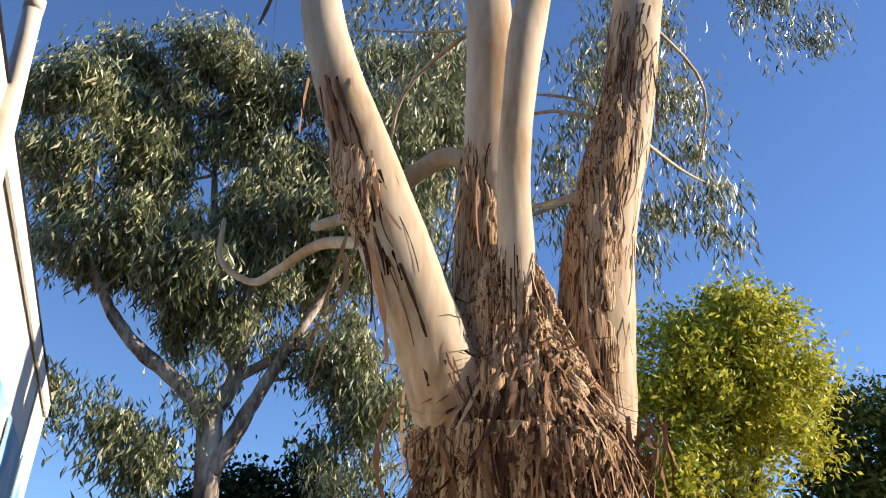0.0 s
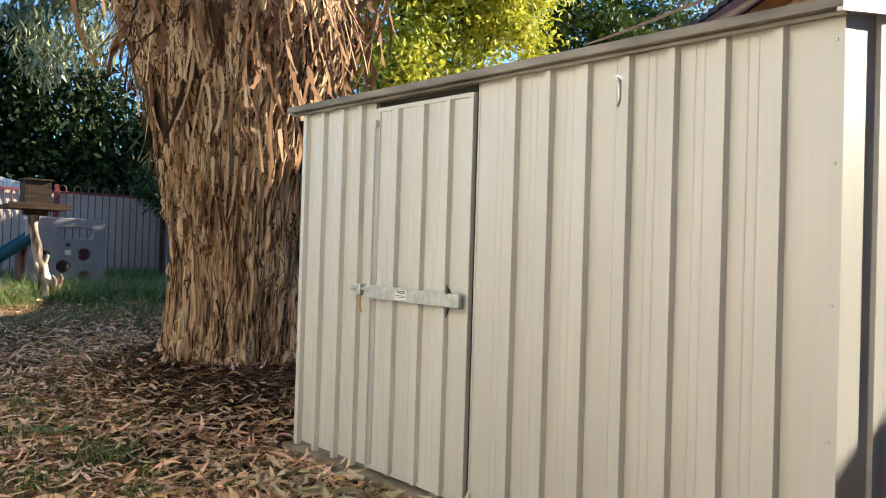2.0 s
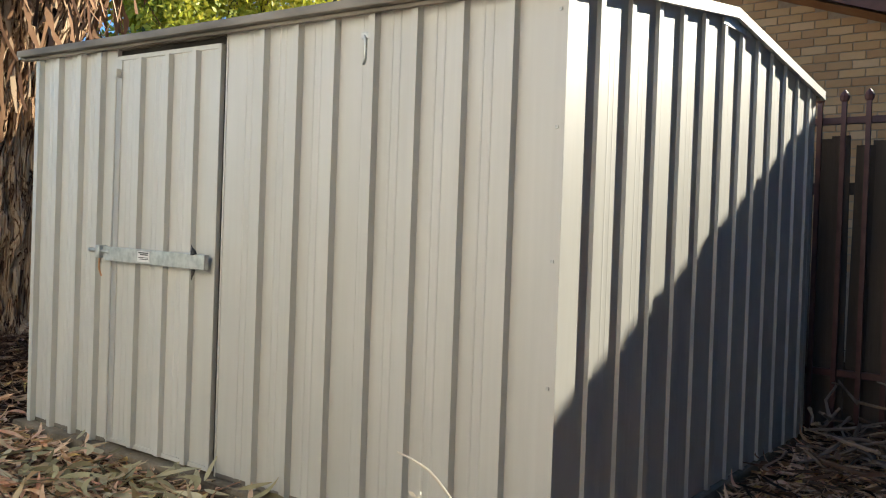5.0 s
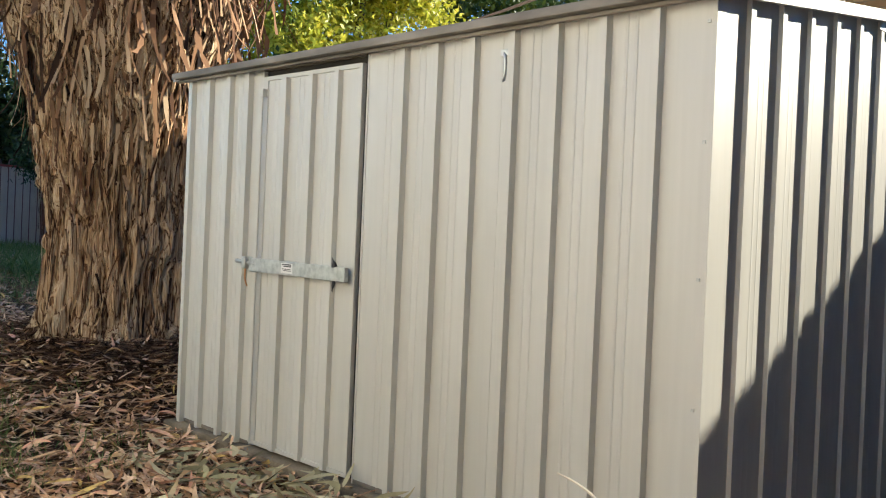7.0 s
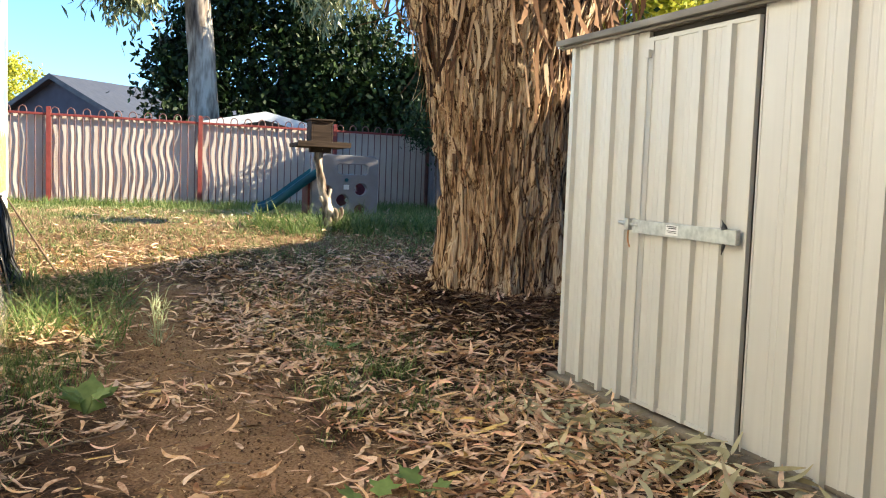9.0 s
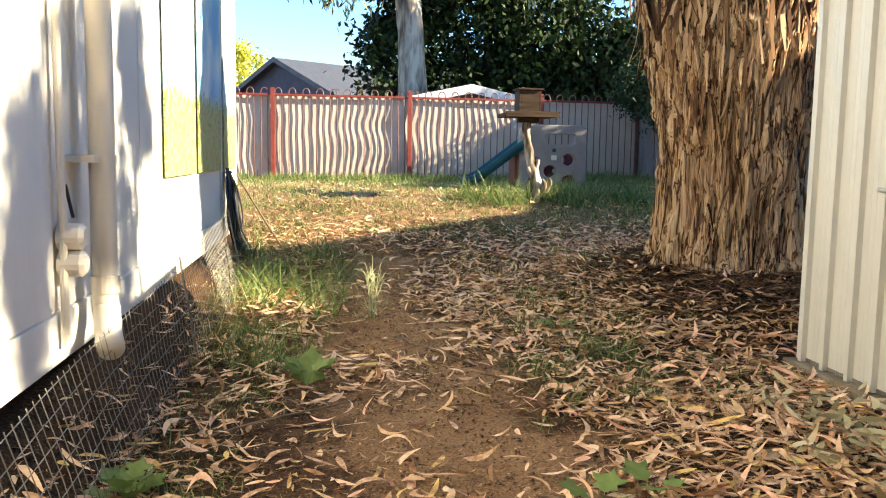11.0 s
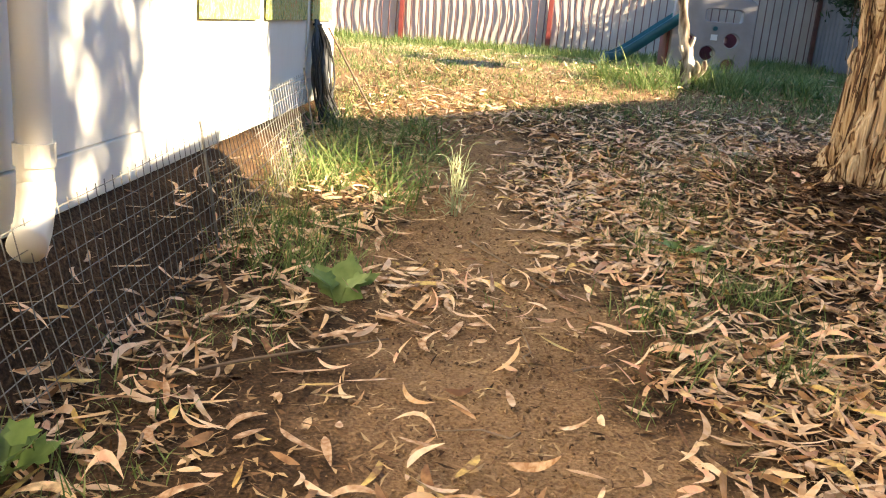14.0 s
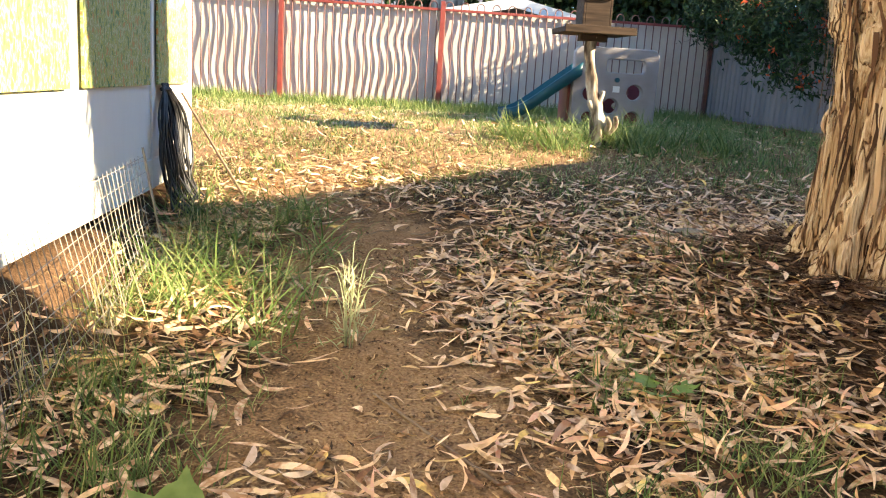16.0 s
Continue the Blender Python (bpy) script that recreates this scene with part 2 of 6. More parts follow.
DRYGRASS = mat("dry_grass", [(0.1, (0.42, 0.39, 0.17)), (0.9, (0.72, 0.63, 0.38))], 0.7, 0, 1.2, bump=0, per="island", coords="World", thin=0.25, spec=0.3)
GUMLEAF = mat("gum_leaf", [(0.05, (0.04, 0.06, 0.025)), (0.4, (0.17, 0.205, 0.09)), (0.72, (0.38, 0.40, 0.21)), (0.92, (0.54, 0.45, 0.25))], 0.42, 0, 0.7, bump=0,
              per="island", coords="World", thin=0.22, spec=0.5)
DARKLEAF = mat("dark_broad_leaf", [(0.1, (0.009, 0.02, 0.007)), (0.6, (0.022, 0.047, 0.014)), (0.95, (0.055, 0.10, 0.025))], 0.6, 0, 0.8, bump=0, per="island",
               coords="World", thin=0.15, spec=0.3)
YELLOWLEAF = mat("yellow_green_leaf", [(0.1, (0.17, 0.22, 0.025)), (0.45, (0.46, 0.47, 0.05)), (0.9, (0.74, 0.66, 0.11))], 0.55, 0, 0.5, bump=0, per="island",
                 coords="World", thin=0.35, spec=0.3)
HEDGELEAF = mat("conifer_leaf", [(0.1, (0.028, 0.055, 0.012)), (0.6, (0.08, 0.12, 0.02)), (0.95, (0.18, 0.21, 0.035))], 0.6, 0, 0.5, bump=0, per="island",
                coords="World", thin=0.15, spec=0.3)
WEEDLEAF = mat("weed_leaf", [(0.2, (0.11, 0.185, 0.042)), (0.8, (0.25, 0.35, 0.10))], 0.5, 0, 25, bump=0.3, depth=0.004, thin=0.25, spec=0.4)
FLOWER = mat("red_orange_petal", [(0.1, (0.55, 0.05, 0.015)), (0.9, (0.75, 0.14, 0.03))], 0.6, 0, 5, bump=0, per="island", coords="World", thin=0.25)
BRANCH = mat("far_branch_bark", [(0.36, (0.05, 0.034, 0.026)), (0.46, (0.21, 0.165, 0.13)), (0.60, (0.52, 0.45, 0.37))], 0.85, 0, 2.2, (1, 1, 0.4), 0.5, 0.03,
             fine=(12, (1, 1, 0.2), 0.4), spec=0.2)
DARKBRANCH = mat("dark_branch_bark", [(0.3, (0.03, 0.024, 0.018)), (0.7, (0.09, 0.07, 0.05))], 0.9, 0, 4, (1, 1, 0.3), 0.3, 0.02)


# ---- builders ----
def obj(name, me, material, parent=None, label=""):
    me.materials.append(material)
    ob = new(name, me)
    if parent:
        ob.parent = parent
        if label:
            tagged(ob, label)
    return ob


def part(name, bm, material, parent=None, label="", smooth=False):
    me = bpy.data.meshes.new(name)
    bm.to_mesh(me)
    bm.free()
    if smooth:
        me.shade_smooth()
    return obj(name, me, material, parent, label)


def thing(name, label, category, group="", kind=""):
    return tagged(new(name), label, category, group, kind)


def box(bm, x0, x1, y0, y1, z0, z1, bevel=0.0):
    """Add a box, with its edges rounded where bevel is given."""
    vs = [bm.verts.new((x, y, z)) for x in (x0, x1) for y in (y0, y1) for z in (z0, z1)]
    fs = [bm.faces.new([vs[i] for i in q]) for q in ((0, 1, 3, 2), (4, 6, 7, 5), (0, 4, 5, 1), (2, 3, 7, 6), (0, 2, 6, 4), (1, 5, 7, 3))]
    if bevel:
        es = list({e for f in fs for e in f.edges})
        bmesh.ops.bevel(bm, geom=es, offset=bevel, segments=2, affect="EDGES", profile=0.6)
    return bm


def boxpart(name, dims, material, parent=None, label="", bevel=0.004):
    return part(name, box(bmesh.new(), *dims, bevel), material, parent, label)


def spline(points, steps):
    """Catmull-Rom through rows of numbers, steps samples to each stretch."""
    p = np.array(points, float)
    p = np.vstack([2 * p[0] - p[1], p, 2 * p[-1] - p[-2]])
    out = []
    for i in range(1, len(p) - 2):
        for t in np.linspace(0, 1, steps, endpoint=False):
            a, b, c, d = p[i - 1], p[i], p[i + 1], p[i + 2]
            out.append(0.5 * (2 * b + (c - a) * t + (2 * a - 5 * b + 4 * c - d) * t * t + (3 * b - a - 3 * c + d) * t ** 3))
    out.append(p[-2])
    return np.array(out)


def tube(bm, rows, sides=8, relief=None, cap=True):
    """A tube along rows of (x, y, z, radius). relief(angle, place) adds to the radius."""
    rows = np.array(rows, float)
    ref = Vector((1, 0, 0))
    rings = []
    for i, (x, y, z, r) in enumerate(rows):
        a, b = rows[max(i - 1, 0)][:3], rows[min(i + 1, len(rows) - 1)][:3]
        d = Vector(b - a).normalized()
        u = (ref - d * ref.dot(d))
        if u.length < 1e-3:
            u = Vector((0, 1, 0)) - d * d.y
        u.normalize()
        ref = u
        v = d.cross(u)
        ring = []
        for k in range(sides):
            an = 2 * math.pi * k / sides
            e = u * math.cos(an) + v * math.sin(an)
            rr = r + (relief(an, Vector((x, y, z)) + e * r, r) if relief else 0)
            ring.append(bm.verts.new(Vector((x, y, z)) + e * rr))
        rings.append(ring)
    for a, b in zip(rings, rings[1:]):
        for k in range(sides):
            bm.faces.new((a[k], a[(k + 1) % sides], b[(k + 1) % sides], b[k]))
    if cap:
        bm.faces.new(rings[0][::-1]), bm.faces.new(rings[-1])
    return bm


def fast_mesh(name, verts, faces):
    me = bpy.data.meshes.new(name)
    me.from_pydata(np.asarray(verts).tolist(), [], np.asarray(faces).tolist())
    me.update()
    return me


def blades(name, P, D, N, L, W, sickle=0.0, curl=0.0, segs=3, shape=0.8, ribbon=False, blunt=1.0):
    """A mesh of many leaves. P: where each starts, D: the way it points, N: its face's normal, L, W: length and width,
    sickle: bend within its plane, curl: bend out of it."""
    P, D, N = (np.asarray(a, float).reshape(-1, 3) for a in (P, D, N))
    n = len(P)
    D = D / np.linalg.norm(D, axis=1, keepdims=True)
    S = np.cross(D, N)
    S /= np.linalg.norm(S, axis=1, keepdims=True) + 1e-9
    N = np.cross(S, D)
    L, W, sickle, curl = (np.broadcast_to(np.asarray(a, float), n)[:, None] for a in (L, W, sickle, curl))
    verts = []
    for t in np.linspace(0, 1, segs + 1):
        w = max(math.sin(math.pi * min(max(t, 0.0), 1.0) ** shape), 0.05) ** blunt * W / 2
        if ribbon:
            w = W / 2 * np.clip(np.random.uniform(0.45, 1.15, (n, 1)) - 0.25 * t, 0.1, 1)
        c = P + D * (L * t) * (1 - 0.15 * np.abs(curl) * t) + S * (sickle * L * (t - t * t) * 1.4) + N * (curl * L * t * t * 0.5)
        verts += [c + S * w, c - S * w]
    V = np.stack(verts, 1).reshape(-1, 3)
    k = 2 * (segs + 1)
    q = np.array([[2 * i, 2 * i + 1, 2 * i + 3, 2 * i + 2] for i in range(segs)])
    F = (np.arange(n) * k)[:, None, None] + q[None]
    return fast_mesh(name, V, F.reshape(-1, 4))


# ---- ground ----
TREE = (4.07, 6.4)


def zg(x, y):
    """The ground's height."""
    x, y = np.asarray(x, float), np.asarray(y, float)
    z = np.interp(y, [-5, 4.5, 6, 7.3, 8.7, 10, 11.2, 13, 16.8, 40], [0, 0, 0.05, 0.13, 0.32, 0.48, 0.58, 0.62, 0.58, 0.6])
    z = z - 0.07 * np.clip((x - 2.7) / 0.8, 0, 1) * np.clip((5.6 - y) / 1.0, 0, 1)
    r = np.hypot(x - TREE[0], y - TREE[1])
    z = z + 0.27 * np.exp(-np.clip(r - 0.55, 0, 9) ** 2 / 0.5)
    z = z + 0.04 * np.clip((x - 3) / 4, 0, 1) * np.clip((y - 9) / 3, 0, 3)
    bank = np.clip((0.64 - x) / 0.19, 0, 1)
    z = np.where(y < 8.6, np.maximum(z, np.interp(y, [3.6, 4.2, 5.4, 6.2], [0.26, 0.37, 0.37, 0.29]) * bank * bank * (3 - 2 * bank)), z)
    return z


def rough_ground(x, y):
    f = 1.0 if -8 < x < 14 and -6 < y < 24 else 0.0
    return f * (0.016 * noise.noise((x * 2.1, y * 2.1, 0.3)) + 0.009 * noise.noise((x * 7, y * 7, 4)) + 0.004 * noise.noise((x * 21, y * 21, 9)))


gx = np.concatenate([[-400, -150, -60, -25, -12, -6, -3, -1.5], np.arange(-0.6, 7.6, 0.065), [8.5, 10, 13, 20, 40, 100, 400]])
gy = np.concatenate([[-400, -120, -40, -15, -6, -2, 0], np.arange(0.8, 9.5, 0.065), np.arange(9.5, 17.5, 0.13), [18.5, 20, 24, 30, 45, 80, 150, 400]])
GX, GY = np.meshgrid(gx, gy)
GZ = zg(GX, GY) + np.vectorize(rough_ground)(GX, GY)
nx, ny = len(gx), len(gy)
idx = np.arange(nx * ny).reshape(ny, nx)
me = fast_mesh("ground", np.stack([GX, GY, GZ], -1).reshape(-1, 3), np.stack([idx[:-1, :-1], idx[:-1, 1:], idx[1:, 1:], idx[1:, :-1]], -1).reshape(-1, 4))
me.shade_smooth()
tagged(obj("ground", me, SOIL), "bare reddish-brown soil yard, gently rising", "ground", kind="structure")

# ---- cream building ----
WX, WZ0, WZ1, WEND = 0.45, 0.36, 3.38, 8.75
building = thing("cream_building", "cream painted raised school building with sheet cladding", "building", kind="structure")
for k, (a, b) in enumerate(((-4.0, -0.99), (-0.98, 2.01), (2.02, 5.01), (5.02, WEND))):
    boxpart("wall_panel", (WX - 0.1, WX, a, b, WZ0 + 0.17, WZ1), WALLPAINT, building, bevel=0.003)
    boxpart("base_board", (WX - 0.1, WX + 0.008, a, b, WZ0, WZ0 + 0.165), WALLPAINT, building, bevel=0.004)
boxpart("end_wall", (-5, WX - 0.102, WEND - 0.1, WEND, WZ0, WZ1), WALLPAINT, building)
boxpart("rear_wall", (-5, WX - 0.102, -4.0, -3.9, WZ0, WZ1), WALLPAINT, building)
boxpart("inner_wall", (-5.1, -5.0, -4.0, WEND, WZ0, WZ1), WALLPAINT, building)
# frame coloured near-black, so the underfloor shade is in its colour
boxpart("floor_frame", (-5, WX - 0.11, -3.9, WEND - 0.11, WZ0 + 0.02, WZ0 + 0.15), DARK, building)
boxpart("corner_strip", (WX - 0.04, WX + 0.014, WEND - 0.06, WEND + 0.012, WZ0, WZ1), WALLPAINT, building)
boxpart("wall_batten", (WX, WX + 0.012, 7.74, 7.80, WZ0, WZ1), WALLPAINT, building)
boxpart("fascia_board", (WX + 0.012, WX + 0.03, -4.1, WEND + 0.03, WZ1 - 0.1, WZ1 + 0.03), WALLPAINT, building)
bm = bmesh.new()
vs = [bm.verts.new(v) for v in ((WX + 0.04, -4.1, WZ1 + 0.04), (WX + 0.04, WEND + 0.05, WZ1 + 0.04), (-2.3, WEND + 0.12, WZ1 + 0.85), (-2.3, -4.1, WZ1 + 0.85),
                                (-5.2, WEND + 0.12, WZ1 + 0.14), (-5.2, -4.1, WZ1 + 0.14))]
bm.faces.new((vs[0], vs[1], vs[2], vs[3])), bm.faces.new((vs[3], vs[2], vs[4], vs[5]))
bmesh.ops.solidify(bm, geom=bm.faces[:], thickness=0.04)
part("roof", bm, GREYROOF, building)
# stumps take the same painted underfloor shade
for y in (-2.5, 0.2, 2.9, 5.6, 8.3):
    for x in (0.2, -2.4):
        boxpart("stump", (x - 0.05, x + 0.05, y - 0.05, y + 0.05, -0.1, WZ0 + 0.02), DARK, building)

# ---- steel shed ----
SX, SB, SY0, SY1, SZ0, SZ1 = 3.748, 6.46, 1.81, 4.895, 0.05, 1.915
RIDGE, SLOPE = (SX + SB) / 2, 0.125
boxpart("slab_edge", (SX - 0.06, SB + 0.06, SY0 - 0.06, SY1 + 0.045, -0.2, SZ0 - 0.004), CONCRETE, None, "", 0.015)
tagged(bpy.data.objects["slab_edge"], "stained mossy concrete slab under the shed", "slab", kind="structure")
bpy.data.objects["slab_edge"].name = "slab"


def ribbed(bm, a0, a1, z0, ztop, place, ribs, height=0.027, line=0.002):
    """A ribbed sheet from a0 to a1; place(a, out, z) gives the point; ztop(a) the upper edge."""
    prof = [(a0, 0.0)]
    for r in ribs:
        if a0 + 0.03 < r < a1 - 0.03:
            prof += [(r - 0.017, 0), (r - 0.013, height), (r + 0.013, height), (r + 0.017, 0)]
            prof += [(r + 0.075, 0), (r + 0.078, line), (r + 0.083, line), (r + 0.086, 0)] if r + 0.1 < a1 else []
            prof += [(r + 0.110, 0), (r + 0.113, line), (r + 0.118, line), (r + 0.121, 0)] if r + 0.14 < a1 else []
    prof.append((a1, 0.0))
    lo = [bm.verts.new(place(a, o, z0)) for a, o in prof]
    hi = [bm.verts.new(place(a, o, ztop(a))) for a, o in prof]
    for i in range(len(prof) - 1):
        bm.faces.new((lo[i], lo[i + 1], hi[i + 1], hi[i]))
    bmesh.ops.recalc_face_normals(bm, faces=bm.faces[:])
    bmesh.ops.solidify(bm, geom=bm.faces[:], thickness=0.0015)
    return bm


shed = thing("garden_shed", "cream ribbed steel garden shed with a closed bolted door", "shed")
front = lambda a, o, z: (SX - o, a, z)
D0, D1, DT = 3.385, 4.15, 1.868
FR = [1.992 + 0.1895 * i for i in range(7)]
for a0, a1 in ((SY0, 2.62), (2.621, D0 - 0.012)):
    part("wall_panel", ribbed(bmesh.new(), a0, a1, SZ0, lambda a: SZ1, front, FR), CREAM, shed)
part("wall_panel", ribbed(bmesh.new(), D1 + 0.012, SY1, SZ0, lambda a: SZ1, front, [4.265, 4.44, 4.64, 4.83]), CREAM, shed)
top = lambda a: SZ1 + SLOPE * (RIDGE - SX - abs(a - RIDGE))
ER = [SX + 0.193 + 0.2155 * i for i in range(12)]
for y, s in ((SY0, 1), (SY1, -1)):
    for i in range(4):
        a0 = SX + (SB - SX) * i / 4
        a1 = SX + (SB - SX) * (i + 1) / 4 - 0.001
        part("wall_panel", ribbed(bmesh.new(), a0, a1, SZ0, top, (lambda a, o, z, y=y, s=s: (a, y - s * o, z)), ER, 0.014, 0.0004), CREAM, shed)
part("wall_panel", ribbed(bmesh.new(), SY0, SY1, SZ0, lambda a: SZ1, lambda a, o, z: (SB + o, a, z), [SY0 + 0.19 * i for i in range(1, 16)]), CREAM, shed)
for x, y in ((SX, SY0), (SX, SY1), (SB, SY0), (SB, SY1)):
    sx, sy = (1 if x == SX else -1), (1 if y == SY0 else -1)
    b = bmesh.new()
    box(b, *sorted((x - sx * 0.003, x + sx * 0.045)), *sorted((y - sy * 0.0035, y - sy * 0.001)), SZ0, SZ1, 0.0)
    box(b, *sorted((x - sx * 0.0035, x - sx * 0.001)), *sorted((y - sy * 0.0035, y + sy * 0.045)), SZ0, SZ1, 0.0)
    part("corner_trim", b, CREAM, shed)
for dims in ((SX - 0.004, SX + 0.03, SY0 + 0.05, D0 - 0.02, SZ0, SZ0 + 0.02), (SX - 0.004, SX + 0.03, D1 + 0.02, SY1 - 0.05, SZ0, SZ0 + 0.02)):
    boxpart("floor_channel", dims, EAVE, shed)
# roof sheets, ribbed down the slope, with trims
for side in (-1, 1):
    b = bmesh.new()
    x1 = SX - 0.075 if side < 0 else SB + 0.075
    ys, prof = SY0 - 0.015, []
    yy = ys
    while yy < SY1 - 0.15:
        prof += [(yy, 0), (yy + 0.15, 0), (yy + 0.162, 0.02), (yy + 0.182, 0.02)]
        yy += 0.194
    zr, ze = SZ1 + SLOPE * (RIDGE - SX) + 0.012, SZ1 + SLOPE * (RIDGE - SX - abs(x1 - RIDGE)) + 0.012
    lo = [b.verts.new((x1, y, ze + o)) for y, o in prof]
    hi = [b.verts.new((RIDGE, y, zr + o)) for y, o in prof]
    for i in range(len(prof) - 1):
        b.faces.new((lo[i], lo[i + 1], hi[i + 1], hi[i]))
    bmesh.ops.recalc_face_normals(b, faces=b.faces[:])
    bmesh.ops.solidify(b, geom=b.faces[:], thickness=0.0015)
    part("roof_sheet", b, CREAM, shed)
boxpart("eave_trim", (SX - 0.085, SX - 0.055, SY0 - 0.036, SY1 + 0.05, SZ1 - 0.006, SZ1 + 0.028), EAVE, shed, "weathered brown-grey eave trim", 0.006)
boxpart("eave_lip", (SX - 0.05, SX - 0.03, SY0 - 0.03, SY1 + 0.05, SZ1 - 0.020, SZ1 - 0.006), EAVE, shed)
boxpart("eave_trim", (SB + 0.055, SB + 0.085, SY0 - 0.036, SY1 + 0.065, SZ1 - 0.022, SZ1 + 0.028), EAVE, shed, "weathered brown-grey eave trim", 0.008)
boxpart("soffit_strip", (SX - 0.055, SX - 0.002, SY0 - 0.03, SY1 + 0.05, SZ1 - 0.004, SZ1 + 0.004), EAVE, shed)
for y0, y1 in ((SY0 - 0.036, SY0 - 0.018), (SY1 + 0.018, SY1 + 0.036)):
    for side in (-1, 1):
        x1 = SX - 0.08 if side < 0 else SB + 0.08
        b = bmesh.new()
        z0, z1 = top(x1), top(RIDGE)
        quad = [(x1, z0 - 0.008), (RIDGE, z1 - 0.008), (RIDGE, z1 + 0.036), (x1, z0 + 0.036)]
        f = b.faces.new([b.verts.new((x, y0, z)) for x, z in quad])
        g = bmesh.ops.extrude_face_region(b, geom=[f])
        bmesh.ops.translate(b, vec=(0, y1 - y0, 0), verts=[v for v in g["geom"] if isinstance(v, bmesh.types.BMVert)])
        bmesh.ops.recalc_face_normals(b, faces=b.faces[:])
        part("rake_trim", b, CREAM, shed)
boxpart("gable_plate", (4.98, 5.32, SY0 - 0.0175, SY0 - 0.0148, 2.03, 2.075), GALV, shed, "galvanised joining plate", 0.001)
# door
door = part("shed_door", ribbed(bmesh.new(), D0 + 0.02, D1 - 0.02, SZ0 + 0.02, lambda a: DT - 0.02, lambda a, o, z: (SX - 0.004 - o, a, z),
            [3.55, 3.737, 3.942], 0.024), CREAM, shed)
for nm, dims in (("stile", (SX - 0.012, SX + 0.012, D0 + 0.010, D0 + 0.03, SZ0 + 0.015, DT)), ("stile", (SX - 0.012, SX + 0.012, D1 - 0.045, D1 - 0.003, SZ0 + 0.015, DT)),
                 ("rail", (SX - 0.013, SX + 0.012, D0 + 0.02, D1 - 0.02, DT - 0.02, DT + 0.001)), ("rail", (SX - 0.013, SX + 0.012, D0 + 0.02, D1 - 0.02, SZ0 + 0.015, SZ0 + 0.035))):
    boxpart(nm, dims, CREAM, door, "", 0.003)
# added near-black board: the shade in the door's gaps as colour
boxpart("door_recess", (SX + 0.02, SX + 0.03, D0 - 0.012, D1 + 0.012, SZ0 + 0.01, SZ1), DARK, shed, "near-black board painting in the shade behind the door")
for y in (D0 - 0.022, D1 + 0.006):
    boxpart("door_jamb", (SX - 0.006, SX + 0.018, y - 0.004, y + 0.004, SZ0, SZ1), CREAM, shed)
boxpart("lintel", (SX - 0.004, SX + 0.018, D0, D1, SZ1 - 0.016, SZ1 - 0.006), EAVE, shed)
bar = boxpart("bolt_bar", (SX - 0.052, SX - 0.03, D0 + 0.025, D1 + 0.0, 0.915, 0.98), GALV, door, "galvanised steel locking bar", 0.003)
boxpart("label_plate", (SX - 0.0545, SX - 0.0525, 3.785, 3.875, 0.925, 0.972), WHITE, bar, "small white printed label", 0.0005)
b = bmesh.new()
for i, z in enumerate((0.963, 0.955, 0.943, 0.936)):
    box(b, SX - 0.0556, SX - 0.0548, 3.795, 3.865 - 0.012 * (i % 2), z, z + (0.005 if i < 2 else 0.003))
part("print_bars", b, BLACK, bar, "black bars of print")
b = tube(bmesh.new(), spline([(SX - 0.045, 4.10, 0.955, 0.011), (SX - 0.045, 4.2, 0.957, 0.011), (SX - 0.045, 4.27, 0.96, 0.011)], 3), 10)
box(b, SX - 0.065, SX - 0.02, 4.165, 4.20, 0.925, 0.985, 0.006)
part("bolt", b, GALV, door, "steel barrel bolt with a padlock", True)
b = tube(bmesh.new(), spline([(SX - 0.05, 4.18, 0.93, 0.005), (SX - 0.055, 4.175, 0.88, 0.005), (SX - 0.045, 4.17, 0.84, 0.004)], 4), 6)
part("rusty_chain", b, ORANGEWOOD, door, "short rusty hanging chain")
for rows in ([(0, 0.978, 0.014), (0.004, 0.992, 0.011), (0.01, 1.004, 0.004), (0.018, 1.018, 0.0015)], [(-0.004, 0.915, 0.006), (0.002, 0.895, 0.005), (0.012, 0.872, 0.002)], [(0.006, 0.915, 0.004), (0.010, 0.89, 0.003), (0.006, 0.868, 0.001)]):
    part("cloth_tie", tube(bmesh.new(), spline([(SX - 0.056, 3.475 + y, z, r) for y, z, r in rows], 4), 6), BLACK, door, "torn black strip tied round the bar")
b = tube(bmesh.new(), [(SX - 0.028, 4.125, SZ0 + 0.03, 0.006), (SX - 0.028, 4.125, DT - 0.06, 0.006)], 8)
box(b, SX - 0.036, SX - 0.012, 4.11, 4.14, DT - 0.1, DT - 0.06, 0.004)
part("hinge_rod", b, CREAM, door)
b = tube(bmesh.new(), spline([(SX - 0.02, 2.60, 1.83, 0.006), (SX - 0.03, 2.585, 1.80, 0.006), (SX - 0.03, 2.585, 1.74, 0.006), (SX - 0.022, 2.60, 1.72, 0.006)], 4), 8)
box(b, SX - 0.028, SX - 0.018, 2.57, 2.61, 1.81, 1.835, 0.003)
part("hook", b, GALV, shed, "small steel hook below the eave")
rb = box(bmesh.new(), -0.003, 0.003, -0.005, 0.005, -0.005, 0.005, 0.0015)
rme = bpy.data.meshes.new("rivet")
rb.to_mesh(rme), rb.free()
rme.materials.append(GALV)
for x, y in ((SX - 0.003, 2.565), (SX - 0.006, SY0 + 0.02)):
    for z in (0.25, 0.62, 1.0, 1.4, 1.75):
        r = new("rivet", rme)
        r.parent, r.location = shed, (x, y, z)

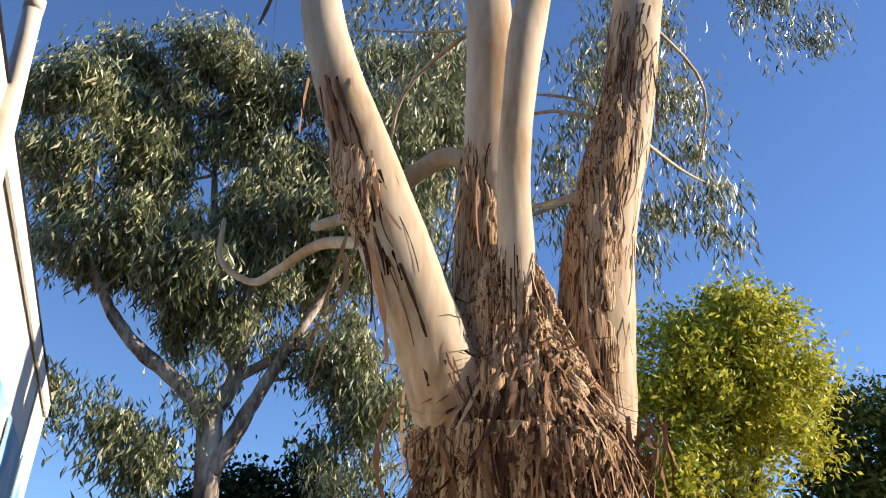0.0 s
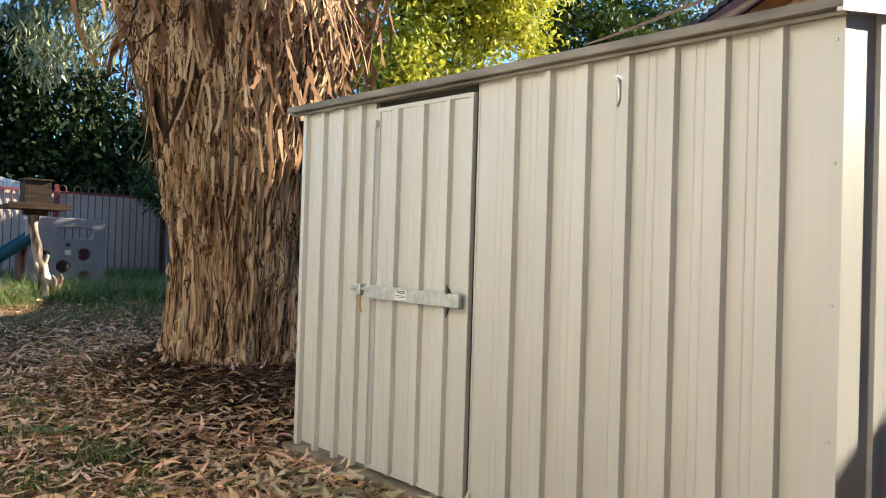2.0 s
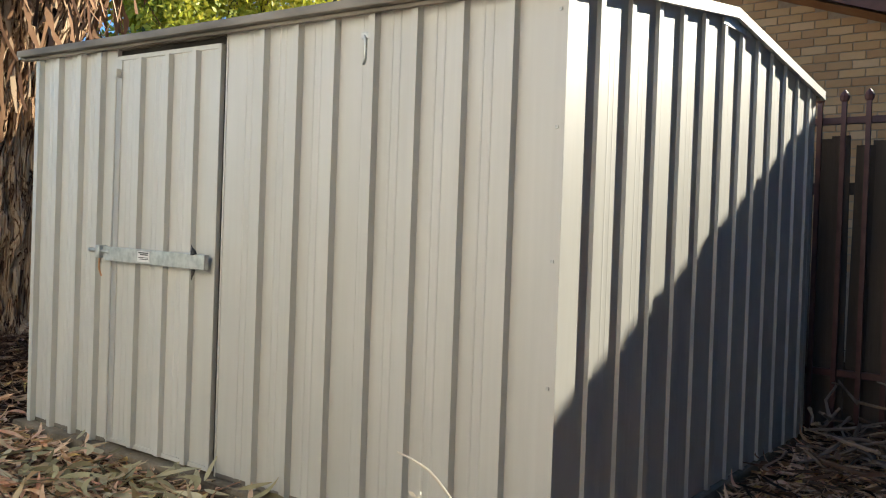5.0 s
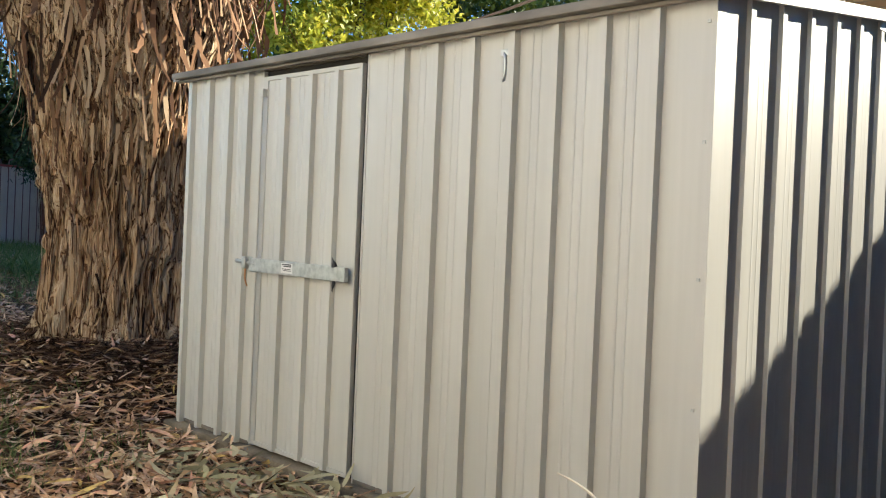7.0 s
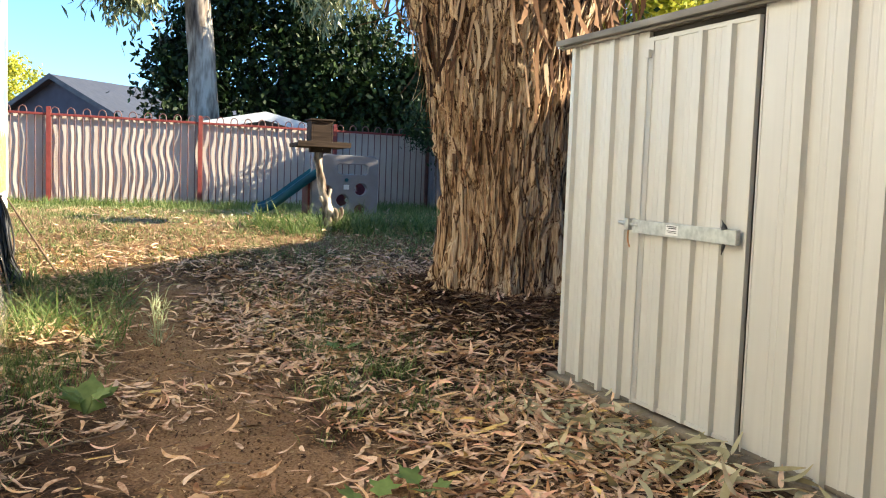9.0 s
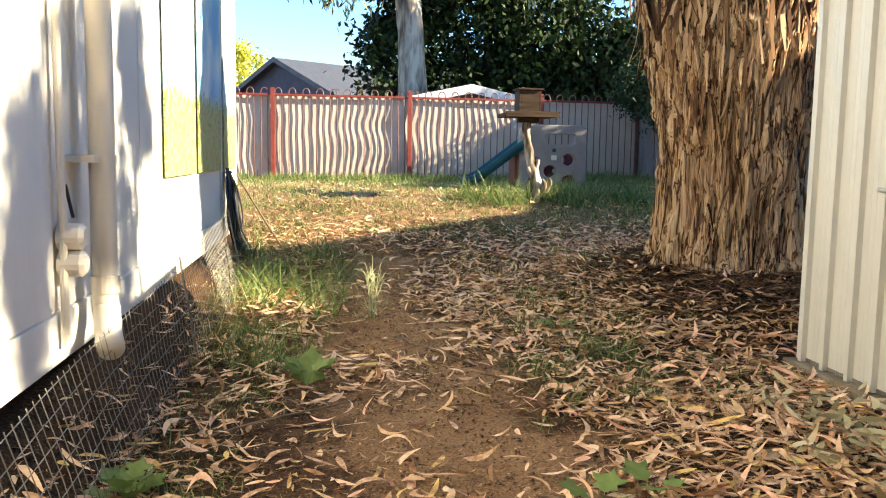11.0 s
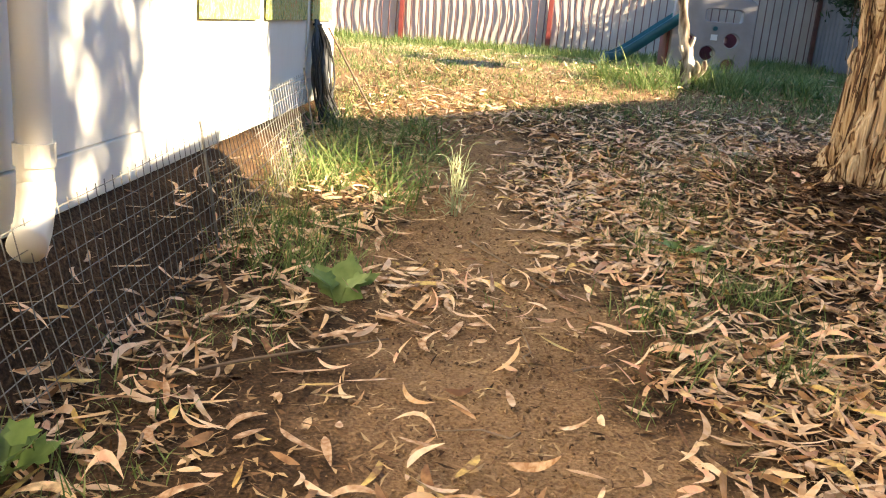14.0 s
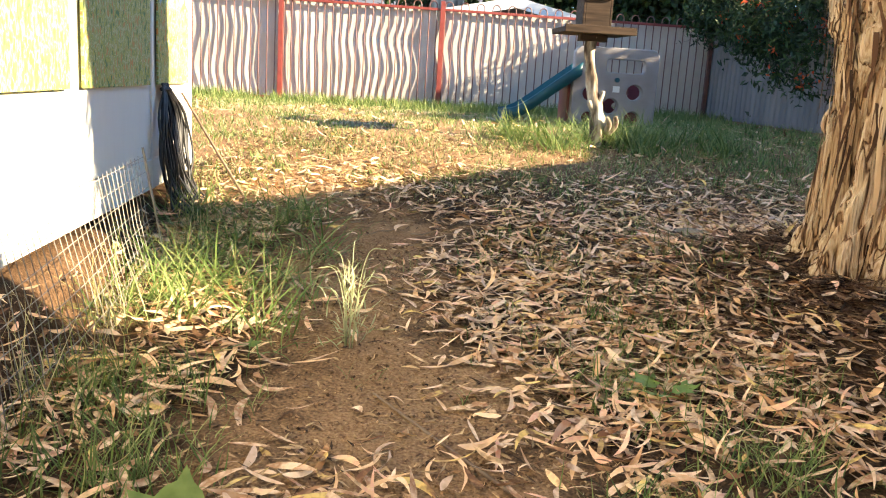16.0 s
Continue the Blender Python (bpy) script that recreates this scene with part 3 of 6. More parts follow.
# the shed stands a little out of square, and its near front corner has sunk
for o in [q for q in shed.children_recursive if q.name.split(".")[0] != "rivet"]:
    for v in o.data.vertices:
        x, y, z = v.co
        low = max(0.0, min(1.0, 1 - (x - SX) / (SB - SX)))
        v.co = (x, y - 0.0225 * (x - SX) * max(0.0, min(1.0, (SY1 - y) / (SY1 - SY0))), z * (1 - (0.004 + 0.0142 * (4.9 - y)) * low))

# ---- the big gum tree ----
gum = thing("big_gum_tree", "huge gum tree with rough peeling bark and four smooth pale limbs", "tree")
gum.location, gum.scale = (0.11, 1.85, 0.086), (0.92, 0.66, 0.92)


def bark_relief(amp, f1, f2):
    def g(an, p, r):
        wx = 0.08 * noise.noise((p.x * 2, p.y * 2, p.z * 2.5))
        a = noise.noise(((p.x + wx) * f1, (p.y + wx) * f1, p.z * f1 * 0.13))
        v = noise.noise(((p.x + wx) * f2, (p.y - wx) * f2, p.z * f2 * 0.075))
        lump = noise.noise((p.x * 1.3, p.y * 1.3, p.z * 0.7))
        return amp * (0.55 - math.exp(-(a / 0.13) ** 2) - 0.55 * math.exp(-(v / 0.16) ** 2) + 0.5 * v) + 0.07 * r * lump
    return g


trunk_rows = [(4.33, 6.9, -0.4, 0.74), (4.33, 6.9, 0.1, 0.62), (4.33, 6.9, 0.35, 0.545), (4.33, 6.9, 0.55, 0.52), (4.33, 6.9, 0.8, 0.51), (4.31, 6.9, 1.3, 0.545),
              (4.28, 6.9, 2.0, 0.66), (4.26, 6.9, 2.6, 0.84), (4.25, 6.9, 2.95, 0.97), (4.25, 6.9, 3.2, 0.90), (4.2, 6.85, 3.5, 0.74), (4.16, 6.8, 3.85, 0.56), (4.12, 6.75, 4.25, 0.39), (4.08, 6.68, 4.65, 0.26), (4.06, 6.6, 4.85, 0.12)]


def trunk_relief(an, p, r):
    base = bark_relief(0.066, 6.5, 25.0)(an, p, r)
    plate = noise.noise((p.x * 5, p.y * 5, p.z * 2.2 + 7))
    base += 0.02 * max(-1.0, min(1.0, plate * 5)) + 0.02 * noise.noise((p.x * 28, p.y * 28, p.z * 1.8))
    flare = max(0.0, 1.12 - p.z) ** 1.6 * 0.25 * (0.05 + 0.75 * max(0.0, math.cos(7 * an + 0.7 + 1.5 * noise.noise((p.x, p.y, 3.0))))) * (0.7 + 0.3 * math.cos(2 * an))
    return base + flare


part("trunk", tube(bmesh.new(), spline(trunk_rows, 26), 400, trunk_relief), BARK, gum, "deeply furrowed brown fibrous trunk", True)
limb_rows = {
    "left": [(4.0, 6.85, 2.2, 0.3), (3.72, 6.75, 2.95, 0.36), (3.42, 6.7, 3.7, 0.33), (2.97, 6.72, 4.7, 0.32), (2.62, 6.76, 5.6, 0.28), (2.3, 6.8, 6.4, 0.23), (2.08, 6.85, 7.2, 0.2),
             (1.75, 6.95, 9, 0.16), (1.3, 7.2, 11.5, 0.09), (0.9, 7.4, 13, 0.04)],
    "back": [(4.1, 7.2, 3.0, 0.42), (4.1, 7.25, 4.8, 0.33), (4.05, 7.3, 6.5, 0.29), (4.03, 7.35, 8.0, 0.28), (3.9, 7.6, 11, 0.18), (3.7, 8, 14, 0.06)],
    "front": [(4.06, 6.45, 4.15, 0.10), (4.05, 6.45, 4.7, 0.165), (4.02, 6.45, 5.5, 0.16), (4.1, 6.5, 6.6, 0.175), (4.25, 6.55, 7.7, 0.19), (4.6, 6.6, 10, 0.13), (5, 6.6, 12.5, 0.05)],
    "right": [(4.6, 6.8, 2.2, 0.30), (4.88, 6.85, 2.9, 0.34), (5.02, 6.88, 3.5, 0.32), (5.07, 6.9, 4.8, 0.35), (5.28, 6.9, 5.9, 0.32), (5.48, 6.9, 6.7, 0.29), (5.78, 6.9, 8.6, 0.3), (6.2, 6.9, 11, 0.18), (6.8, 6.8, 13.5, 0.06)],
}


def smooth_relief(an, p, r):
    low = max(0.0, min(1.0, (4.6 - p.z) / 1.5))
    return bark_relief(0.03 * low + 0.003, 7, 20)(an, p, r) + 0.05 * r * noise.noise((p.x * 2, p.y * 2, p.z * 1.2))


for rows in limb_rows.values():
    part("limb", tube(bmesh.new(), spline(rows, 14), 44, smooth_relief), SMOOTH, gum, "smooth cream limb with tan patches", True)
rough = bark_relief(0.035, 7, 17)
for rows in ([(3.85, 6.85, 2.6, 0.34), (3.62, 6.74, 3.5, 0.30), (3.2, 6.72, 4.35, 0.22), (2.98, 6.74, 4.95, 0.14), (2.9, 6.76, 5.2, 0.06)],
             [(4.05, 7.22, 3.0, 0.42), (4.02, 7.22, 4.8, 0.32), (3.96, 7.26, 5.7, 0.25), (3.92, 7.28, 6.3, 0.14)],
             [(4.75, 6.85, 2.8, 0.36), (4.93, 6.86, 3.6, 0.30), (4.98, 6.86, 4.8, 0.33), (5.2, 6.87, 5.9, 0.30), (5.42, 6.87, 6.7, 0.27), (5.6, 6.87, 7.6, 0.22), (5.7, 6.87, 8.3, 0.12)],
             [(2.9, 6.68, 4.6, 0.2), (2.72, 6.7, 5.0, 0.26), (2.58, 6.72, 5.4, 0.24), (2.48, 6.74, 5.75, 0.12)]):
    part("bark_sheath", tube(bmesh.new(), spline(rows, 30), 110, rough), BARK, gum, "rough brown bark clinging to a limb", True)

# ---- brick house behind the side fence ----
HX = 10.0
house = thing("brick_house", "tan brick house with dark tiled gable roof, in shade", "house")
RY, RZ, PITCH, LOW = 5.25, 4.68, 0.41, 0.36
b = bmesh.new()
prof = [(1.0, -0.2), (8.2, -0.2), (8.2, RZ - PITCH * (8.2 - RY) - 0.12), (RY, RZ - 0.12), (1.0, RZ - LOW * (RY - 1.0) - 0.12)]
f = b.faces.new([b.verts.new((HX + 0.45, y, z)) for y, z in prof])
g = bmesh.ops.extrude_face_region(b, geom=[f])
bmesh.ops.translate(b, vec=(9, 0, 0), verts=[v for v in g["geom"] if isinstance(v, bmesh.types.BMVert)])
bmesh.ops.recalc_face_normals(b, faces=b.faces[:])
part("wall", b, MORTAR, house)
for s, e in ((1, 8.6), (-1, 0.95)):
    n, pitch = 26, (PITCH if s > 0 else LOW)
    for i in range(n):
        b = bmesh.new()
        y0, y1 = RY + (e - RY) * i / n, RY + (e - RY) * (i + 1) / n
        z0, z1 = RZ - pitch * abs(y0 - RY), RZ - pitch * abs(y1 - RY)
        vs = [b.verts.new(v) for v in ((HX, y0, z0), (HX + 10, y0, z0), (HX + 10, y1, z1 + 0.03), (HX, y1, z1 + 0.03))]
        b.faces.new(vs)
        us = [b.verts.new((v.co.x, v.co.y, v.co.z - 0.06)) for v in vs]
        b.faces.new(us[::-1])
        for k in range(4):
            b.faces.new((vs[k], us[k], us[(k + 1) % 4], vs[(k + 1) % 4]))
        part("tile_course", b, ROOF, house)
    b = bmesh.new()
    quad = [(RY, RZ - 0.065), (e, RZ - pitch * abs(e - RY) - 0.05), (e, RZ - pitch * abs(e - RY) - 0.26), (RY, RZ - 0.28)]
    f = b.faces.new([b.verts.new((HX + 0.02, y, z)) for y, z in quad])
    g = bmesh.ops.extrude_face_region(b, geom=[f])
    bmesh.ops.translate(b, vec=(0.04, 0, 0), verts=[v for v in g["geom"] if isinstance(v, bmesh.types.BMVert)])
    bmesh.ops.recalc_face_normals(b, faces=b.faces[:])
    part("barge_board", b, RUSTRED, house)
    b = bmesh.new()
    quad = [(RY, RZ - 0.3), (e, RZ - pitch * abs(e - RY) - 0.28)]
    vs = [b.verts.new((x, y, z)) for (y, z) in quad for x in (HX + 0.06, HX + 0.45)]
    b.faces.new((vs[0], vs[1], vs[3], vs[2]))
    part("soffit", b, ORANGEWOOD, house, "orange-brown eave lining")
# unseen wing, added so its eave casts the diagonal shadow on the shed end
wing = thing("house_wing", "unseen house wing, flat dark eave placed to shadow the shed end", "house")
boxpart("wall", (HX + 0.5, HX + 8, -16, 0.98, -0.2, 3.38), MORTAR, wing)
boxpart("roof", (HX, HX + 8.5, -16.5, 0.94, 3.385, 3.48), ROOF, wing)

# ---- side fence: steel pickets before old palings ----
side = thing("picket_fence", "rust-brown steel picket fence with knob tops", "fence")
SFX = 6.85
for z in (1.82, 0.35):
    boxpart("rail", (SFX - 0.02, SFX + 0.02, -1.5, 5.4, z - 0.02, z + 0.02), RUSTRED, side)
pm = bmesh.new()
box(pm, -0.013, 0.013, -0.013, 0.013, 0.0, 1.93)
tube(pm, [(0, 0, 1.92, 0.012), (0, 0, 1.935, 0.024), (0, 0, 1.955, 0.028), (0, 0, 1.975, 0.02), (0, 0, 1.995, 0.004)], 8)
pme = bpy.data.meshes.new("picket")
pm.to_mesh(pme), pm.free()
pme.materials.append(RUSTRED)
for i in range(53):
    p = new("picket", pme)
    p.parent, p.location = side, (SFX - 0.035, -1.45 + i * 0.13, 0.0)
paling = thing("paling_fence", "old dark weathered timber paling fence", "fence")
pals = []
for k in range(4):
    b = bmesh.new()
    box(b, 0, 0.016, -0.048, 0.048, 0, 1.0, 0.003)
    for v in b.verts:
        v.co.x += 0.01 * noise.noise((v.co.z * 2, k * 3.0, 0))
        v.co.y += 0.004 * noise.noise((v.co.z * 4, k * 5.0, 7))
    m2 = bpy.data.meshes.new("paling")
    b.to_mesh(m2), b.free()
    m2.materials.append(GREYWOOD)
    pals.append(m2)
for i in range(70):
    p = new("paling", pals[i % 4])
    p.parent, p.location = paling, (SFX + 0.09 + random.uniform(0, 0.012), -1.5 + i * 0.103, -0.05)
    p.scale, p.rotation_euler = (1, random.uniform(1.07, 1.14), random.uniform(1.70, 1.80)), (random.uniform(-0.012, 0.012), 0, 0)
for z in (0.4, 1.4):
    boxpart("rail", (SFX + 0.13, SFX + 0.18, -1.5, 5.7, z, z + 0.07), GREYWOOD, paling)


def corrugated(a0, a1, pitch, amp, place, z0, z1, wav=0.0):
    """A wavy sheet; place(a, out, z) gives the point."""
    n = int((a1 - a0) / pitch * 6)
    zs = np.linspace(z0, z1, 16)
    V, F = [], []
    for i in range(n + 1):
        a = a0 + (a1 - a0) * i / n
        for z in zs:
            o = amp * math.cos(2 * math.pi * a / pitch) + (wav * noise.noise((a * 0.45, z * 2.2, 2.0)) if wav else 0)
            V.append(place(a, o, z))
    m = len(zs)
    for i in range(n):
        for j in range(m - 1):
            F.append((i * m + j, (i + 1) * m + j, (i + 1) * m + j + 1, i * m + j + 1))
    me = fast_mesh("sheet", V, F)
    me.shade_smooth()
    return me


grey = thing("grey_steel_fence", "grey corrugated steel side fence", "fence")
obj("sheet", corrugated(5.7, 16.9, 0.16, 0.012, lambda a, o, z: (7.25 + o, a, z), -0.1, 2.2), GREYSHEET, grey)
boxpart("cap_rail", (7.22, 7.28, 5.7, 16.9, 2.2, 2.24), GREYSHEET, grey)
boxpart("corner_post", (7.16, 7.22, 16.72, 16.78, 0.3, 2.3), RUSTRED, grey)

# ---- back fence: hoop-top red rails before a pale sheet fence ----
BY = 16.8
sheet = thing("pale_sheet_fence", "pale pinkish-beige sheet fence behind red rails", "fence")
for i in range(7):
    obj("fence_panel", corrugated(-9 + 2.33 * i, -9 + 2.33 * (i + 1) - 0.004, 0.5, 0.004, lambda a, o, z: (a, BY + 0.062 - o, z), 0.3, 2.14, 0.026), SHEET, sheet)
rails = thing("hoop_top_fence", "red painted hoop-top steel rail fence", "fence")
for z in (2.13, 0.60):
    boxpart("rail", (-9, 7.2, BY - 0.02, BY + 0.02, z - 0.02, z + 0.02), REDPAINT, rails)
for i in range(-3, 3):
    x = 0.2 + 2.54 * i
    boxpart("post", (x - 0.035, x + 0.035, BY - 0.035, BY + 0.035, 0.35, 2.26), REDPAINT, rails)
b = bmesh.new()
arc = [(0.0, 0, z, 0.009) for z in (0.5, 1.3, 2.05)] + [(0.062 - 0.062 * math.cos(a), 0, 2.18 + 0.075 * math.sin(a), 0.009) for a in np.linspace(0, math.pi, 9)] + [
    (0.124, 0, z, 0.009) for z in (2.05, 1.3, 0.5)]
tube(b, arc, 6)
hm = bpy.data.meshes.new("hoop")
b.to_mesh(hm), b.free()
hm.shade_smooth()
hm.materials.append(BARPAINT)
for i in range(64):
    h = new("hoop", hm)
    h.parent, h.location = rails, (-8.9 + i * 0.254, BY, 0)


# ---- bird feeder on a dead branch ----
FX, FY = 3.6, 10.6
fz = float(zg(FX, FY))
feeder = thing("bird_feeder", "dark wooden bird feeder box on a bleached branch post", "bird feeder")
relief = lambda an, p, r: 0.35 * r * noise.noise((p.x * 11, p.y * 11, p.z * 6)) + 0.22 * r * noise.noise((p.x * 28, p.y * 28, p.z * 9))
part("post", tube(bmesh.new(), spline([(FX + 0.16, FY, fz - 0.1, 0.095), (FX + 0.14, FY, fz + 0.08, 0.075), (FX + 0.10, FY, fz + 0.3, 0.058), (FX + 0.03, FY, fz + 0.55, 0.052), (FX - 0.015, FY, fz + 0.8, 0.048),
     (FX + 0.0, FY, 1.5, 0.055)], 12), 26, relief), PALEWOOD, feeder, "bleached knobbly branch post", True)
for rows in ([(FX + 0.14, FY, fz + 0.06, 0.05), (FX + 0.22, FY - 0.04, fz + 0.14, 0.03), (FX + 0.27, FY - 0.05, fz + 0.22, 0.024), (FX + 0.26, FY - 0.05, fz + 0.28, 0.015)],
             [(FX + 0.18, FY - 0.02, fz + 0.1, 0.03), (FX + 0.20, FY - 0.07, fz + 0.2, 0.026), (FX + 0.17, FY - 0.09, fz + 0.27, 0.018)],
             [(FX + 0.07, FY, fz + 0.36, 0.035), (FX + 0.11, FY - 0.03, fz + 0.44, 0.030), (FX + 0.13, FY - 0.03, fz + 0.50, 0.020)],
             [(FX + 0.09, FY, fz + 0.3, 0.03), (FX + 0.03, FY - 0.03, fz + 0.36, 0.024), (FX + 0.005, FY - 0.04, fz + 0.41, 0.016)]):
    part("branch_stub", tube(bmesh.new(), spline(rows, 5), 12, relief), PALEWOOD, feeder, "", True)
for i in range(4):
    boxpart("tray_board", (FX - 0.32, FX + 0.29, FY - 0.28 + i * 0.14, FY - 0.145 + i * 0.14, 1.52, 1.565), FEEDWOOD, feeder)
boxpart("tray_lip", (FX - 0.33, FX + 0.3, FY - 0.31, FY - 0.285, 1.515, 1.58), FEEDWOOD, feeder, "dark front board")
boxpart("support", (FX - 0.13, FX + 0.12, FY - 0.05, FY + 0.05, 1.46, 1.518), FEEDWOOD, feeder)
boxpart("box_side", (FX - 0.14, FX - 0.12, FY - 0.12, FY + 0.14, 1.566, 1.83), FEEDWOOD, feeder)
boxpart("box_side", (FX + 0.10, FX + 0.12, FY - 0.12, FY + 0.14, 1.566, 1.83), FEEDWOOD, feeder)
boxpart("box_back", (FX - 0.119, FX + 0.099, FY + 0.12, FY + 0.14, 1.566, 1.83), FEEDWOOD, feeder)
boxpart("box_front", (FX - 0.119, FX + 0.099, FY - 0.12, FY - 0.1, 1.566, 1.83), FEEDWOOD, feeder, "greyed front board of the box")
boxpart("box_lid", (FX - 0.16, FX + 0.14, FY - 0.15, FY + 0.16, 1.832, 1.85), FEEDWOOD, feeder)

# ---- plastic play set with slide ----
PY = 12.7
pz = float(zg(4.4, PY))
play = thing("play_set", "grey plastic climbing frame with teal slide in the grass", "play set")


def cut_panel(outline, holes, thick, rounding=0.012):
    """A flat panel with holes, from outlines in (x, z); returns a mesh."""
    cu = bpy.data.curves.new("panel", "CURVE")
    cu.dimensions, cu.fill_mode = "2D", "BOTH"
    cu.extrude, cu.bevel_depth, cu.bevel_resolution = thick / 2, rounding, 1
    for pts in [outline] + holes:
        sp = cu.splines.new("POLY")
        sp.points.add(len(pts) - 1)
        for q, (x, z) in zip(sp.points, pts):
            q.co = (x, z, 0, 1)
        sp.use_cyclic_u = True
    ob = bpy.data.objects.new("panel", cu)
    me = bpy.data.meshes.new_from_object(ob)
    bpy.data.objects.remove(ob)
    bpy.data.curves.remove(cu)
    return me


def rounded(x0, x1, z0, z1, r, n=5):
    pts = []
    for cx, cz, a in ((x1 - r, z1 - r, 0), (x0 + r, z1 - r, 90), (x0 + r, z0 + r, 180), (x1 - r, z0 + r, 270)):
        pts += [(cx + r * math.cos(radians(a + 90 * i / n)), cz + r * math.sin(radians(a + 90 * i / n))) for i in range(n + 1)]
    return pts


ring = lambda cx, cz, r: [(cx + r * math.cos(a), cz + r * math.sin(a)) for a in np.linspace(0, 2 * math.pi, 22, endpoint=False)]
me = cut_panel(rounded(0, 0.97, 0, 0.98, 0.09), [rounded(0.36, 0.83, 0.68, 0.86, 0.05), ring(0.72, 0.46, 0.105), ring(0.72, 0.13, 0.105), ring(0.45, 0.28, 0.105),
               ring(0.2, 0.42, 0.1), ring(0.2, 0.12, 0.09)], 0.09)
pan = obj("climbing_panel", me, PLASTIC_G, play, "grey panel with window and round holes")
pan.matrix_basis = pose(3.96, PY, pz - 0.03, 90, 0, 0) @ Matrix.Diagonal((1, 0.93, 1, 1))
pan2 = obj("rear_panel", me.copy(), PLASTIC_R, play, "maroon rear panel")
pan2.data.materials.clear(), pan2.data.materials.append(PLASTIC_R)
pan2.matrix_basis = pose(3.96, PY + 0.55, pz - 0.03, 90, 0, 0) @ Matrix.Diagonal((1, 0.56, 1, 1))
boxpart("side_post", (3.92, 4.02, PY + 0.06, PY + 0.5, pz, pz + 0.5), PLASTIC_R, play, "", 0.02)
part("dial", tube(bmesh.new(), [(4.46, PY - 0.05, pz + 0.53, 0.03), (4.46, PY - 0.085, pz + 0.53, 0.026)], 14), PLASTIC_T, play)
boxpart("sticker", (4.42, 4.5, PY - 0.062, PY - 0.057, pz + 0.39, pz + 0.46), WHITE, play)
b = bmesh.new()
prof = [(-0.24, 0.12), (-0.21, 0.13), (-0.19, 0.02), (0.19, 0.02), (0.21, 0.13), (0.24, 0.12), (0.22, -0.02), (-0.22, -0.02)]
line = spline([(4.03, pz + 0.58), (3.74, pz + 0.36), (3.44, pz + 0.13), (3.27, pz + 0.03), (3.16, pz + 0.01)], 5)
rings = [[b.verts.new((x, PY + 0.1 + w, z + h)) for w, h in prof] for x, z in line]
for r0, r1 in zip(rings, rings[1:]):
    for k in range(8):
        b.faces.new((r0[k], r0[(k + 1) % 8], r1[(k + 1) % 8], r1[k]))
b.faces.new(rings[0]), b.faces.new(rings[-1][::-1])
bmesh.ops.recalc_face_normals(b, faces=b.faces[:])
part("slide", b, PLASTIC_T, play, "teal plastic slide", True)

# ---- beyond the back fence ----


def gable_house(name, label, w, d, wall_z, peak, wall_m, roof_m, m):
    """A house with its gable to local -y."""
    h = thing(name, label, "house")
    b = bmesh.new()
    f = b.faces.new([b.verts.new((x, 0, z)) for x, z in ((-w, 0), (w, 0), (w, wall_z), (0, peak), (-w, wall_z))])
    g = bmesh.ops.extrude_face_region(b, geom=[f])
    bmesh.ops.translate(b, vec=(0, d, 0), verts=[v for v in g["geom"] if isinstance(v, bmesh.types.BMVert)])
    bmesh.ops.recalc_face_normals(b, faces=b.faces[:])
    part("wall", b, wall_m, h)
    for s in (-1, 1):
        b = bmesh.new()
        sl = (peak - wall_z) / w
        vs = [b.verts.new(v) for v in ((0, -0.3, peak + 0.06), (s * (w + 0.4), -0.3, wall_z - sl * 0.4 + 0.06), (s * (w + 0.4), d + 0.3, wall_z - sl * 0.4 + 0.06), (0, d + 0.3, peak + 0.06))]
        b.faces.new(vs)
        bmesh.ops.recalc_face_normals(b, faces=b.faces[:])
        bmesh.ops.solidify(b, geom=b.faces[:], thickness=0.1)
        part("roof", b, roof_m, h)
        b = bmesh.new()
        vs = [b.verts.new(v) for v in ((0, -0.33, peak + 0.08), (s * (w + 0.42), -0.33, wall_z - sl * 0.42 + 0.08), (s * (w + 0.42), -0.33, wall_z - sl * 0.42 - 0.1), (0, -0.33, peak - 0.1))]
        f = b.faces.new(vs)
        g = bmesh.ops.extrude_face_region(b, geom=[f])
        bmesh.ops.translate(b, vec=(0, 0.025, 0), verts=[v for v in g["geom"] if isinstance(v, bmesh.types.BMVert)])
        bmesh.ops.recalc_face_normals(b, faces=b.faces[:])
        part("barge_board", b, roof_m if name != "white_shed" else WHITE, h)
    h.matrix_basis = m
    return h


gable_house("grey_house", "blue-grey house with grey gable roof beyond the fence", 3.2, 9, 2.62, 3.98, BLUEWALL, GREYROOF, pose(-0.62, 32, 0.4, 0, 0, -50))
gable_house("white_shed", "low white-roofed steel shed beyond the fence", 1.3, 2.4, 1.7, 1.98, GREYSHEET, WHITE, pose(4.1, 18.2, 0.45))


def crown(n_sub, centres, leaf_n, spread, seed):
    """Places of leaves: sub-clumps within ellipsoids (x, y, z, rx, ry, rz), leaves about each."""
    rg = np.random.RandomState(seed)
    c = np.array(centres, float)
    vol = np.prod(c[:, 3:], 1) ** (2 / 3)
    pick = rg.choice(len(c), n_sub, p=vol / vol.sum())
    u = rg.normal(size=(n_sub, 3))
    u *= (rg.uniform(0.35, 1.0, n_sub) ** 0.5 / np.linalg.norm(u, axis=1))[:, None]
    sub = c[pick, :3] + u * c[pick, 3:]
    own = rg.randint(0, n_sub, leaf_n)
    sizes = rg.uniform(0.6, 1.3, n_sub)
    return sub, sub[own] + rg.normal(size=(leaf_n, 3)) * spread * sizes[own][:, None], rg


